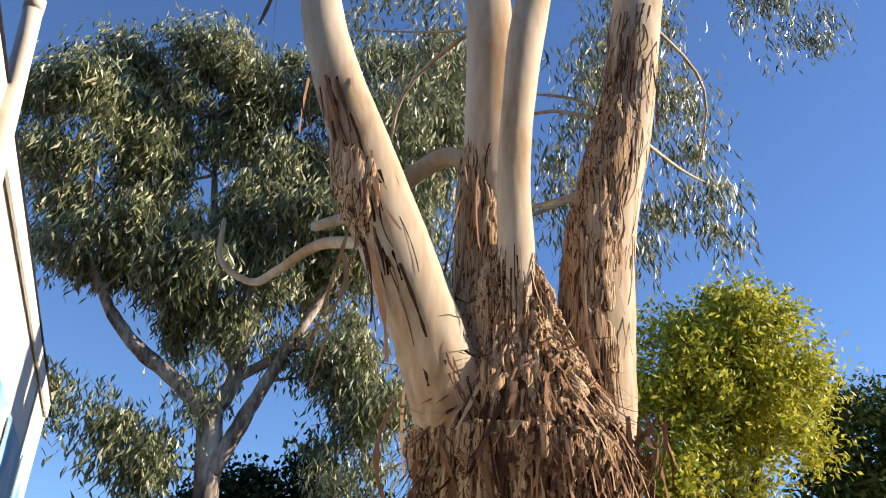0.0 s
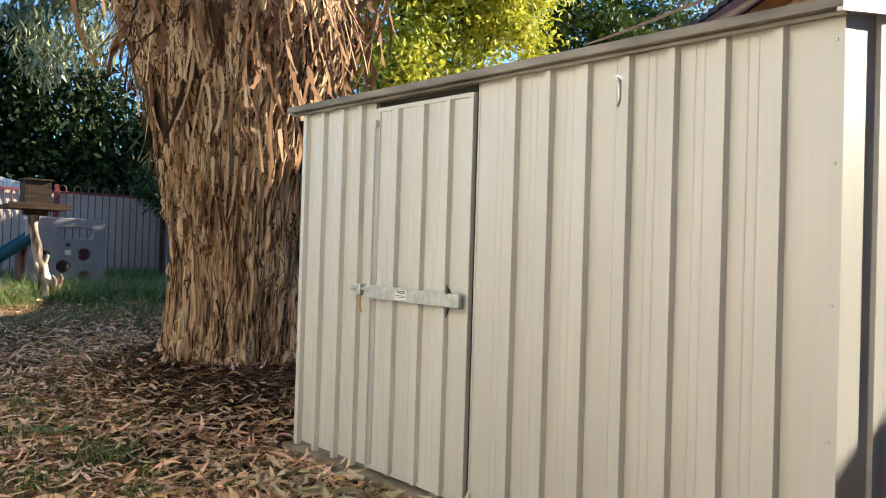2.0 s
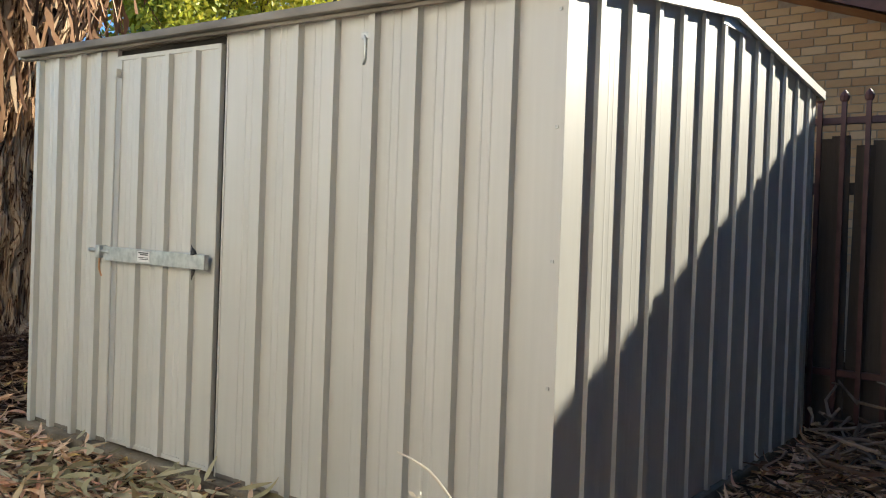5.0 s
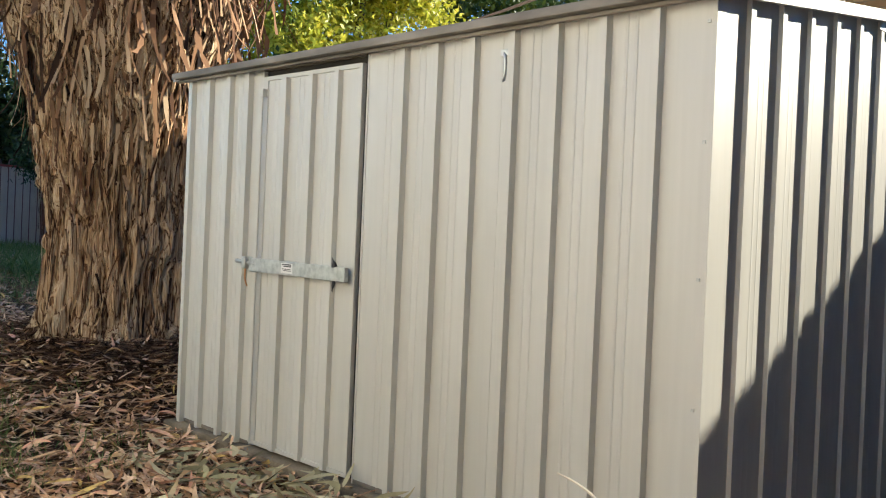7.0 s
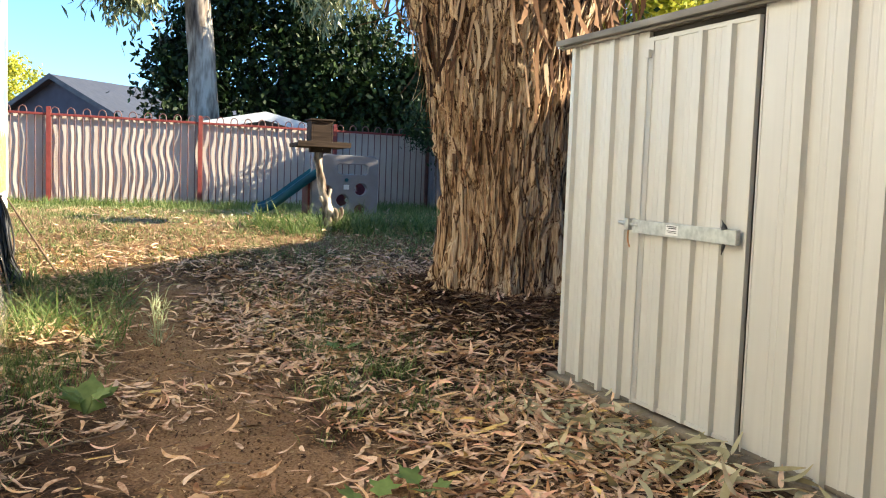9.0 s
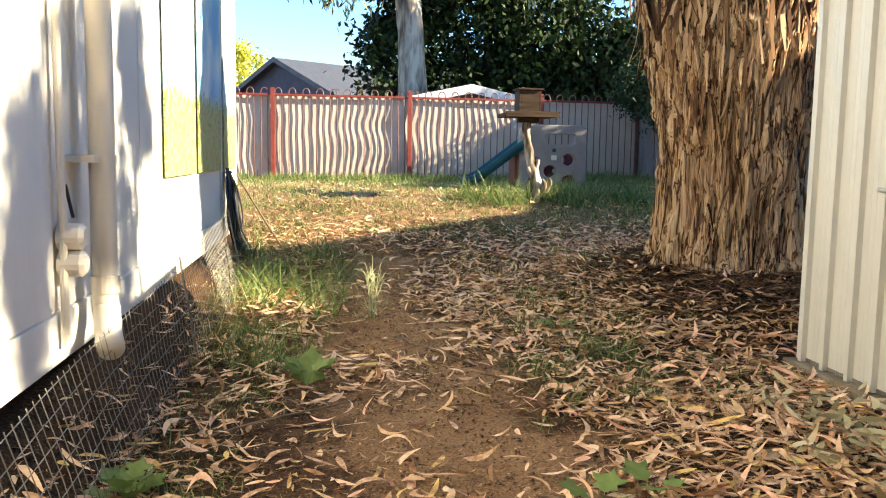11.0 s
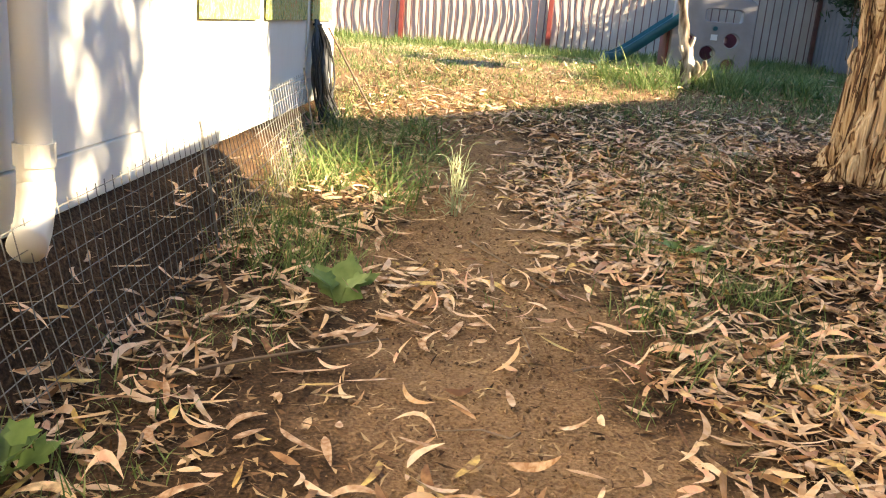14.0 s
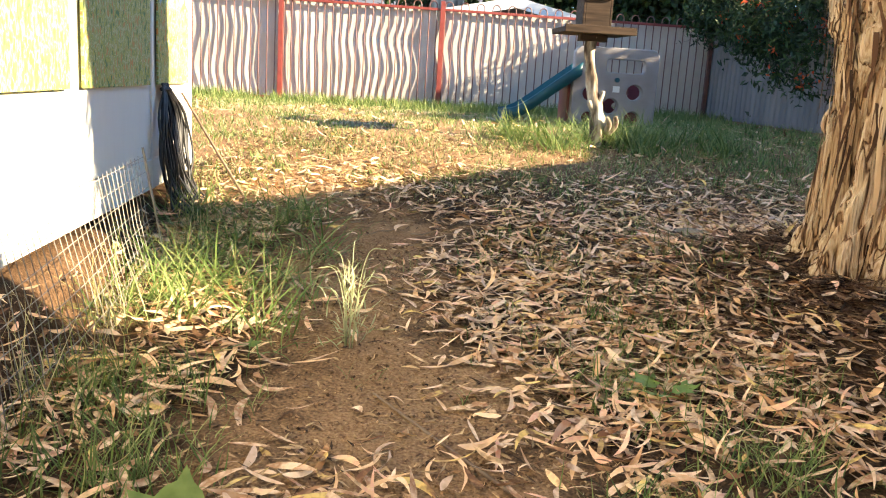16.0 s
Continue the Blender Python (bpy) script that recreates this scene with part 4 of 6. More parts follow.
def leafy(name, parent, centres, n_sub, leaf_n, spread, L, W, material, seed, droop=0.0, curl=0.3, segs=2):
    sub, P, rg = crown(n_sub, centres, leaf_n, spread, seed)
    D = rg.normal(size=(leaf_n, 3))
    D /= np.linalg.norm(D, axis=1, keepdims=True)
    D = D * (1 - droop) + np.array((0, 0, -1.0)) * droop
    N = rg.normal(size=(leaf_n, 3)) + np.array((0, 0, 0.4)) * (1 - droop)
    me = blades(name, P, D, N, rg.uniform(*L, leaf_n), rg.uniform(*W, leaf_n), rg.normal(size=leaf_n) * 0.2, rg.normal(size=leaf_n) * curl, segs)
    o = obj(name, me, material, parent)
    return o, sub


def limbs_to(parent, starts, targets, r0, material, seed, sag=0.3):
    """Thin branches from given starts towards the foliage clumps."""
    rg = random.Random(seed)
    for t in targets:
        s = min(starts, key=lambda q: (Vector(q) - Vector(t)).length * rg.uniform(0.8, 1.2))
        s, t = Vector(s), Vector(t)
        mid = s.lerp(t, 0.5) + Vector((rg.uniform(-1, 1), rg.uniform(-1, 1), rg.uniform(0.0, 1))) * sag * (t - s).length * 0.3
        part("branch", tube(bmesh.new(), spline([(*s, r0), (*mid, r0 * 0.6), (*t, r0 * 0.22)], 5), 6), material, parent, "", True)


# far gum
fg = thing("far_gum_tree", "tall gum tree with pale forked trunk beyond the fence", "tree")
G = 21.5
fg.location = (0.32, 0, 0)
frows = [[(2.95, G, 0.3, 0.42), (2.9, G, 2.6, 0.34), (2.75, G, 5, 0.3), (2.5, G, 7.1, 0.3)],
         [(2.5, G, 6.9, 0.26), (1.6, G, 7.7, 0.2), (0.4, G, 8.5, 0.17), (-0.6, G, 9.7, 0.12), (-1.4, G, 11.5, 0.07)],
         [(2.5, G, 6.9, 0.24), (3.0, G, 8.2, 0.2), (3.0, G, 10.5, 0.16), (3.4, G, 14, 0.1), (3.4, G, 17, 0.04)],
         [(2.8, G - 0.1, 5.6, 0.2), (3.4, G - 0.3, 7.2, 0.18), (4.1, G - 0.3, 8.8, 0.15), (5.2, G, 11.3, 0.1), (6.2, G, 14, 0.05)],
         [(2.95, G, 8.2, 0.15), (2.2, G, 9.4, 0.13), (1.8, G, 12, 0.09), (1.2, G, 15.5, 0.04)],
         [(3.0, G, 8.0, 0.13), (4.2, G + 0.2, 9.0, 0.12), (5.2, G + 0.3, 10, 0.07)]]
fr = bark_relief(0.03, 4, 12)
for i, rows in enumerate(frows):
    part("trunk" if i == 0 else "limb", tube(bmesh.new(), spline(rows, 7), 16, fr), BRANCH, fg, "", True)
cs = [(-1.8, G, 14, 2.6, 2.2, 2.2), (0.6, G, 16.2, 2.4, 2.2, 2.4), (3.6, G, 16.4, 2.2, 2, 2.0), (-0.4, G, 11.4, 2.6, 2.2, 1.5), (4.3, G, 12.9, 2.4, 2, 2.2), (-0.6, G, 6.9, 1.0, 1, 1.0),
      (6.2, G, 13.6, 1.8, 2, 2.4), (7.2, G, 17.6, 2.4, 2, 2.8), (5.4, G, 9.3, 1.1, 1, 1.2), (2.2, G, 10.9, 2.2, 1.8, 1.2), (0.9, G, 6.1, 0.8, 0.8, 0.7), (6.5, G, 8.0, 1.0, 1, 1.3), (5.9, G, 6.2, 0.9, 1, 0.9), (0.2, G, 10.2, 1.4, 1.2, 0.9), (3.0, G + 0.6, 9.4, 2.2, 1.3, 0.9), (5.3, G, 9.0, 1.0, 1, 1.0), (1.4, G + 0.4, 7.6, 1.3, 1, 0.6)]
o, sub = leafy("crown", fg, cs, 300, 120000, 0.33, (0.22, 0.40), (0.05, 0.085), GUMLEAF, 3, 0.6)
limbs_to(fg, [r[:3] for rows in frows[1:] for r in spline(rows, 2)], sub[:70].tolist(), 0.05, BRANCH, 4)

# the big gum's own sprays of leaves
near = [(7.7, 9.6, 8.9, 0.6, 0.8, 0.8), (7.9, 9.6, 7.4, 0.6, 0.8, 0.6), (6.9, 9.6, 6.9, 0.5, 0.6, 0.6), (10.0, 9.6, 11.7, 1.2, 0.7, 0.45), (6.9, 9.5, 10.2, 0.9, 0.8, 1.2), (6.2, 9.6, 8.6, 0.6, 0.7, 1.0),
        (5.9, 9.8, 6.9, 0.5, 0.6, 0.9), (3.4, 9.8, 9.3, 0.8, 0.7, 1.4), (3.7, 9.9, 7.3, 0.7, 0.7, 1.1), (4.0, 9.9, 5.6, 0.35, 0.5, 0.7), (8.0, 9.0, 13.0, 1.5, 1.5, 1.0), (3.0, 8.5, 13.5, 2.2, 1.5, 1.2), (5.2, 8.5, 12.4, 1.3, 1.0, 1.2)]
o, sub = leafy("foliage", gum, near, 260, 24000, 0.2, (0.14, 0.25), (0.026, 0.042), GUMLEAF, 7, 0.65)
limbs_to(gum, [(5.3, 7.0, 6.0), (5.5, 7, 6.8), (5.8, 7, 8.6), (4.0, 7.3, 8.0), (3.9, 7.6, 11), (6.2, 6.9, 11)], sub[:34].tolist(), 0.035, SMOOTH, 8, 0.5)
# a bare crooked branch reaching out from the left limb
part("side_branch", tube(bmesh.new(), spline([(2.95, 6.75, 4.65, 0.07), (2.45, 7.3, 4.75, 0.052), (2.15, 7.9, 4.62, 0.045), (1.95, 8.2, 4.55, 0.038), (1.65, 8.3, 4.75, 0.028), (1.62, 8.35, 5.2, 0.018)], 6), 10),
     SMOOTH, gum, "crooked bare side branch", True)
part("side_branch", tube(bmesh.new(), spline([(4.0, 7.35, 5.9, 0.1), (3.7, 7.6, 6.15, 0.11), (3.4, 7.9, 6.0, 0.1), (3.0, 8.2, 5.6, 0.08), (2.5, 8.6, 5.4, 0.05)], 6), 10), SMOOTH, gum, "", True)
# a young gum behind the side fence, its sprays hanging over the shed
sap = thing("gum_sapling", "slender young gum with drooping sprays behind the fence", "tree")
o, sub = leafy("foliage", sap, [(7.1, 1.75, 4.1, 0.25, 0.16, 0.45), (7.0, 2.15, 4.3, 0.25, 0.14, 0.6), (6.8, 2.5, 4.1, 0.25, 0.14, 0.7), (7.2, 2.85, 4.0, 0.25, 0.12, 0.4), (7.6, 3.1, 4.8, 0.4, 0.3, 0.3)], 60, 5200, 0.08, (0.12, 0.2), (0.028, 0.045), GUMLEAF, 12, 0.7)
part("trunk", tube(bmesh.new(), spline([(8.4, 3.3, -0.1, 0.06), (8.3, 3.2, 2.2, 0.05), (7.9, 2.9, 4.0, 0.035), (7.3, 2.4, 4.7, 0.018), (6.8, 2.1, 4.5, 0.008)], 7), 9), SMOOTH, sap, "", True)
for rows in ([(7.9, 2.9, 4.0, 0.02), (7.7, 3.0, 4.8, 0.014), (7.6, 3.2, 5.0, 0.006)], [(7.9, 2.9, 4.0, 0.014), (7.4, 2.3, 4.3, 0.01), (7.1, 1.8, 4.3, 0.005)],
             [(7.3, 2.4, 4.7, 0.012), (6.1, 2.8, 3.9, 0.008), (5.05, 2.95, 2.95, 0.005)]):
    part("branch", tube(bmesh.new(), spline(rows, 6), 6), SMOOTH, sap, "", True)
rg = np.random.RandomState(5)
P = np.array((5.05, 2.95, 2.95)) + rg.normal(size=(9, 3)) * 0.05
obj("hanging_leaves", blades("hanging_leaves", P, rg.normal(size=(9, 3)) * 0.3 + np.array((0, 0, -1.0)), rg.normal(size=(9, 3)), rg.uniform(0.14, 0.22, 9), 0.03, 0.2, 0.2, 4), GUMLEAF, sap)

# dark broadleaf trees over the back fence
dk = thing("dark_broadleaf_tree", "dense dark green broadleaf trees behind the fence", "tree")
dk.location, dk.scale = (-0.338, -0.182, -0.286), (1.26, 1.26, 1.26)
cs = [(2.7, 18.8, 3.0, 0.7, 0.8, 1.2), (3.3, 19.0, 4.2, 0.9, 0.8, 1.2), (4.4, 19, 4.0, 1.2, 0.8, 1.7), (5.6, 18.9, 4.0, 1.2, 0.8, 1.9), (6.9, 18.8, 3.3, 1.1, 0.8, 1.6), (8.2, 18.6, 3.0, 1.2, 0.9, 1.6), (3.9, 19, 2.2, 1.3, 0.7, 0.9),
      (6.0, 18.7, 2.2, 1.8, 0.7, 0.9)]
o, sub = leafy("crown", dk, cs, 340, 34000, 0.25, (0.12, 0.2), (0.07, 0.11), DARKLEAF, 21, 0.25)
for x in (2.2, 4.6, 6.6):
    part("trunk", tube(bmesh.new(), spline([(x, 18.9, 0.4, 0.12), (x + 0.1, 18.9, 2, 0.1), (x - 0.1, 18.9, 4, 0.04)], 5), 8), DARKBRANCH, dk, "", True)
limbs_to(dk, [(2.2, 18.9, 1.5), (4.6, 18.9, 1.6), (6.6, 18.9, 1.5)], sub[:24].tolist(), 0.04, DARKBRANCH, 22)

# yellow-green tree
yt = thing("yellow_green_tree", "bright yellow-green broadleaf tree in full sun", "tree")
cs = [(14.3, 17, 9.6, 1.3, 1.5, 1.1), (13.0, 17, 8.4, 1.2, 1.5, 1.2), (15.6, 17, 9.3, 1.2, 1.5, 1.0), (16.6, 17, 8.5, 0.9, 1.3, 0.8), (14.8, 17, 7.6, 1.5, 1.6, 1.2), (13.3, 17, 6.3, 1.2, 1.4, 1.2), (15.9, 17, 6.8, 1.1, 1.3, 0.9),
      (12.3, 17, 7.0, 0.8, 1.2, 1.4), (14.4, 17, 5.2, 1.4, 1.3, 0.8), (12.2, 17, 5.0, 0.9, 1.2, 0.9)]
o, sub = leafy("crown", yt, cs, 130, 40000, 0.32, (0.14, 0.24), (0.06, 0.1), YELLOWLEAF, 31, 0.15)
ytr = [[(14.2, 17, 0.3, 0.24), (14.2, 17, 3, 0.2), (14.3, 17, 5.0, 0.16)], [(14.2, 17, 3.2, 0.14), (13.2, 17, 5.5, 0.1), (12.7, 17, 8, 0.05)], [(14.3, 17, 4.6, 0.13), (14.7, 17, 7, 0.09), (14.5, 17, 9.6, 0.03)],
       [(14.25, 17, 3.8, 0.12), (15.3, 17, 6, 0.09), (16.2, 17, 8.2, 0.04)]]
for i, rows in enumerate(ytr):
    part("trunk" if i == 0 else "limb", tube(bmesh.new(), spline(rows, 6), 10), DARKBRANCH, yt, "", True)
limbs_to(yt, [r[:3] for rows in ytr[1:] for r in spline(rows, 2)], sub[:50].tolist(), 0.04, DARKBRANCH, 32)

# dark rounded conifers and a grey-green tree further right
for nm, lab, cs, n, lf, mt, sd, tr in (
        ("round_conifer", "dark green rounded conifer", [(21.6, 19, 7.4, 2.0, 2, 2.4), (20.6, 19, 5.6, 1.6, 2, 2.2), (22.4, 19, 5, 2, 2, 2.4)], 220, 26000, HEDGELEAF, 41, (21.6, 19)),
        ("round_conifer", "dark green rounded conifer", [(25, 19.4, 7.6, 2.2, 2, 2.9), (24.6, 19, 5.5, 2.4, 2, 2.4)], 220, 26000, HEDGELEAF, 42, (25, 19.4)),
        ("grey_green_tree", "thin grey-green tree beside the conifers", [(28.6, 19.5, 10.8, 1.4, 1.3, 1.8), (28.6, 19.5, 8, 1.7, 1.3, 2)], 90, 7000, GUMLEAF, 43, (28.6, 19.5)),
        ("distant_tree", "yellowish tree far beyond the grey house", [(-3.7, 46, 5.0, 1.7, 1.6, 1.6)], 60, 3500, YELLOWLEAF, 44, (-3.7, 46))):
    t = thing(nm, lab, "tree")
    leafy("crown", t, cs, n, lf, 0.26, (0.16, 0.28), (0.09, 0.14), mt, sd, 0.1)
    part("trunk", tube(bmesh.new(), spline([(*tr, 0.2, 0.25), (*tr, 3, 0.2), (*tr, 6 if nm != "distant_tree" else 4, 0.06)], 5), 8), DARKBRANCH, t, "", True)

# behind the walk's start: unseen paling fence and dark hedge close the yard, block light
rear = thing("rear_paling_fence", "unseen timber paling fence added to close the yard and block light", "fence")
for i in range(80):
    p = new("paling", pals[i % 4])
    p.parent = rear
    p.matrix_basis = pose(-1.2 + i * 0.103, -1.7, -0.05, 0, 0, 90) @ Matrix.Diagonal((1, 1, 1.8, 1))
boxpart("rail", (-1.2, 7.0, -1.8, -1.73, 1.3, 1.37), GREYWOOD, rear)
# added hedge, tall enough to keep rear sky light off the shed
hd = thing("rear_hedge", "unseen tall dark hedge added to block light from the rear", "hedge")
leafy("foliage", hd, [(-2 + 1.5 * i, -2.9, 6.6, 1.2, 0.8, 6.6) for i in range(10)], 1000, 60000, 0.3, (0.2, 0.3), (0.11, 0.17), DARKLEAF, 77, 0.2)

# flowering shrub over the grey fence
fb = thing("flowering_shrub", "dark green shrub with red-orange flowers by the side fence", "shrub")
cs = [(6.95, 15.9, 2.35, 0.4, 0.6, 0.45), (6.9, 14.9, 2.35, 0.45, 0.6, 0.5), (6.8, 13.9, 2.1, 0.45, 0.6, 0.6), (6.8, 13.0, 1.8, 0.4, 0.5, 0.7)]
o, sub = leafy("foliage", fb, cs, 110, 10000, 0.13, (0.07, 0.13), (0.022, 0.04), DARKLEAF, 51, 0.3)
part("trunk", tube(bmesh.new(), spline([(7.6, 14.2, 0.4, 0.05), (7.55, 14.1, 1.5, 0.045), (7.45, 14.0, 2.5, 0.03)], 4), 8), DARKBRANCH, fb, "", True)
limbs_to(fb, [(7.45, 14.0, 2.5), (7.5, 14.05, 2.4)], sub[:22].tolist(), 0.018, DARKBRANCH, 52)
sp, P, rg = crown(46, cs, 520, 0.05, 53)
obj("blossom", blades("blossom", P, rg.normal(size=(520, 3)), rg.normal(size=(520, 3)), 0.07, 0.04, 0, 0.5, 2), FLOWER, fb)
ts = thing("tall_shrub", "tall dark shrubs rising behind the grey fence", "shrub")
o, sub = leafy("foliage", ts, [(8.4, 11.3, 2.1, 0.8, 0.7, 1.25), (8.5, 12.3, 1.95, 0.9, 0.9, 1.25), (8.5, 13.6, 1.7, 0.9, 0.9, 1.25), (8.5, 14.9, 1.75, 0.9, 0.9, 1.25), (8.4, 16.2, 2.1, 0.9, 0.6, 1.5)], 300, 34000, 0.2, (0.1, 0.18), (0.05, 0.08), DARKLEAF, 91, 0.2)
limbs_to(ts, [(8.5, 11.5, 0.3), (8.5, 13, 0.3), (8.5, 14.6, 0.3), (8.4, 16, 0.3)], sub[:30].tolist(), 0.03, DARKBRANCH, 92)
for t in bpy.data.objects:
    if t.name.split(".")[0] in ("crown", "foliage", "drooping_spray", "hanging_leaves", "blossom"):
        tagged(t, kind="stuff")

# ---- on the cream building's wall ----
pic = bpy.data.materials.new("painted_mural")
pic.use_nodes = True
n, lk = pic.node_tree.nodes, pic.node_tree.links
geo, sep = n.new("ShaderNodeNewGeometry"), n.new("ShaderNodeSeparateXYZ")
lk.new(geo.outputs["Position"], sep.inputs[0])
dots, cloud = n.new("ShaderNodeTexNoise"), n.new("ShaderNodeTexNoise")
mp = n.new("ShaderNodeMapping")
mp.inputs["Scale"].default_value = (1, 46, 24)
lk.new(geo.outputs["Position"], mp.inputs[0]), lk.new(mp.outputs[0], dots.inputs["Vector"])
dots.inputs["Scale"].default_value, dots.inputs["Detail"].default_value = 1.0, 1
cloud.inputs["Scale"].default_value = 2.5
lk.new(geo.outputs["Position"], cloud.inputs["Vector"])
r1, r2 = (n.new("ShaderNodeValToRGB") for _ in range(2))
for r, stops in ((r1, [(0.34, (0.08, 0.20, 0.07)), (0.42, (0.52, 0.47, 0.10)), (0.48, (0.16, 0.28, 0.09)), (0.54, (0.60, 0.56, 0.34)), (0.60, (0.24, 0.35, 0.11)), (0.68, (0.55, 0.24, 0.07))]),
                 (r2, [(0.35, (0.16, 0.42, 0.66)), (0.5, (0.36, 0.58, 0.74)), (0.66, (0.70, 0.76, 0.78))])):
    e = r.color_ramp.elements
    while len(e) < len(stops):
        e.new(0.5)
    for el, (p, c) in zip(e, stops):
        el.position, el.color = p, (*c, 1)
lk.new(dots.outputs["Fac"], r1.inputs[0]), lk.new(cloud.outputs["Fac"], r2.inputs[0])
wob = n.new("ShaderNodeMath")
wob.operation = "MULTIPLY_ADD"
wob.inputs[1].default_value = 0.35
lk.new(dots.outputs["Fac"], wob.inputs[0]), lk.new(sep.outputs["Z"], wob.inputs[2])
step = n.new("ShaderNodeMath")
step.operation = "GREATER_THAN"
step.inputs[1].default_value = 1.60
lk.new(wob.outputs[0], step.inputs[0])
mx = n.new("ShaderNodeMix")
mx.data_type = "RGBA"
lk.new(step.outputs[0], mx.inputs[0]), lk.new(r1.outputs[0], mx.inputs[6]), lk.new(r2.outputs[0], mx.inputs[7])
lk.new(mx.outputs[2], n["Principled BSDF"].inputs["Base Color"])
n["Principled BSDF"].inputs["Roughness"].default_value = 0.5
for y0, y1 in ((5.51, 6.45), (6.61, 7.66), (7.83, 8.6)):
    mural = thing("mural_panel", "painted mural board of a yellow-green field under blue sky", "mural", "mural boards on the wall")
    boxpart("board", (WX + 0.013, WX + 0.025, y0, y1, 0.925, 2.75), pic, mural, "", 0.002)
    for sy in (y0 + 0.03, y1 - 0.03):
        for sz in (0.955, 1.85, 2.72):
            part("screw", tube(bmesh.new(), [(WX + 0.02, sy, sz, 0.006), (WX + 0.027, sy, sz, 0.006), (WX + 0.028, sy, sz, 0.003)], 10), GALV, mural)

pipe = thing("downpipe", "cream painted round downpipe with wall bracket", "downpipe")
part("pipe", tube(bmesh.new(), spline([(0.475, 3.87, 3.84, 0.04), (0.525, 3.97, 2.8, 0.045), (0.545, 4.0, 1.8, 0.045), (0.545, 4.0, 0.62, 0.045), (0.55, 3.99, 0.50, 0.047), (0.57, 3.93, 0.42, 0.047), (0.6, 3.84, 0.39, 0.047)], 6), 20),
     PIPEPAINT, pipe, "", True)
b = tube(bmesh.new(), [(0.545, 4.0, 1.02, 0.05), (0.545, 4.0, 1.05, 0.05)], 20)
box(b, 0.452, 0.55, 3.9, 4.06, 1.022, 1.048, 0.002)
part("bracket", b, PIPEPAINT, pipe)
part("socket", tube(bmesh.new(), [(0.545, 4.0, 0.56, 0.052), (0.545, 4.0, 0.62, 0.052)], 20), PIPEPAINT, pipe)
cond = thing("conduit", "thin cream conduit with two round caps on the wall", "conduit")
part("tube", tube(bmesh.new(), [(0.48, 3.76, 3.3, 0.014), (0.48, 3.76, 0.42, 0.014)], 10), PIPEPAINT, cond)
for z in (0.78, 0.69):
    part("cap", tube(bmesh.new(), [(0.46, 3.79, z, 0.045), (0.53, 3.79, z, 0.045), (0.545, 3.79, z, 0.03)], 16), PIPEPAINT, cond)
part("strap", tube(bmesh.new(), [(0.49, 3.77, 0.95, 0.006), (0.49, 3.84, 0.84, 0.006)], 6), BLACK, cond)
part("cap", tube(bmesh.new(), [(0.476, 3.873, 3.81, 0.044), (0.474, 3.868, 3.87, 0.044)], 16), PIPEPAINT, pipe, "", True)

# wire mesh along the wall's foot
mesh_fence = thing("wire_mesh", "sagging galvanised wire mesh along the wall foot", "wire mesh")
wire = bmesh.new()


def mesh_at(y, h):
    top_z = 0.44 + 0.055 * (y - 3.5)
    base = float(zg(0.7, y)) - 0.02
    return (0.60 + 0.10 * (1 - h) + 0.015 * math.sin(y * 2.3 + h * 3), y, base + (top_z - base) * h)


for i in range(int((7.0 - 2.6) / 0.052)):
    y = 2.6 + i * 0.052
    tube(wire, [(*mesh_at(y, h), 0.0018) for h in (0, 0.5, 1.0)], 3, cap=False)
for h in np.linspace(0.05, 0.97, 8):
    tube(wire, [(*mesh_at(y, h), 0.0018) for y in np.linspace(2.6, 7.0, 26)], 3, cap=False)
part("wire_grid", wire, WIRE, mesh_fence)
for y in (2.6, 5.1, 7.0):
    part("stake", tube(bmesh.new(), [(*mesh_at(y, -0.3), 0.006), (*mesh_at(y, 1.05), 0.006)], 6), WIRE, mesh_fence)

# black cables hanging at the corner
cab = thing("cable_bundle", "bundle of black cables hanging down the wall corner", "cables")
rg = random.Random(9)
for i in range(38):
    y = 7.72 + rg.uniform(0, 0.58)
    part("cable", tube(bmesh.new(), spline([(WX + 0.03, 7.95 + rg.uniform(-0.06, 0.06), 0.93, 0.007), (WX + 0.05 + rg.uniform(0, 0.03), y, 0.75, 0.007), (WX + 0.06 + rg.uniform(0, 0.06), y + rg.uniform(-0.06, 0.06), 0.5, 0.007),
         (WX + 0.10 + rg.uniform(0, 0.1), y + rg.uniform(-0.1, 0.1), 0.28, 0.007), (WX + 0.2 + rg.uniform(0, 0.34), y - rg.uniform(0.0, 0.25), 0.155, 0.007)], 5), 6), BLACK, cab, "", True)
part("tie", tube(bmesh.new(), [(WX + 0.028, 7.88, 0.9, 0.012), (WX + 0.06, 7.95, 0.9, 0.012), (WX + 0.028, 8.03, 0.9, 0.012)], 6), BLACK, cab)
st = tagged(part("leaning_stick", tube(bmesh.new(), spline([(WX + 0.08, 8.15, 0.88, 0.007), (0.75, 8.2, 0.5, 0.009), (0.95, 8.2, 0.18, 0.010)], 4), 6), TWIG), "thin bare stick leaning by the cables", "stick")

# ---- loose bark on the big gum ----
tr = np.array(trunk_rows)


def trunk_r(z):
    return np.interp(z, tr[:, 2], tr[:, 3])


rg = np.random.RandomState(61)


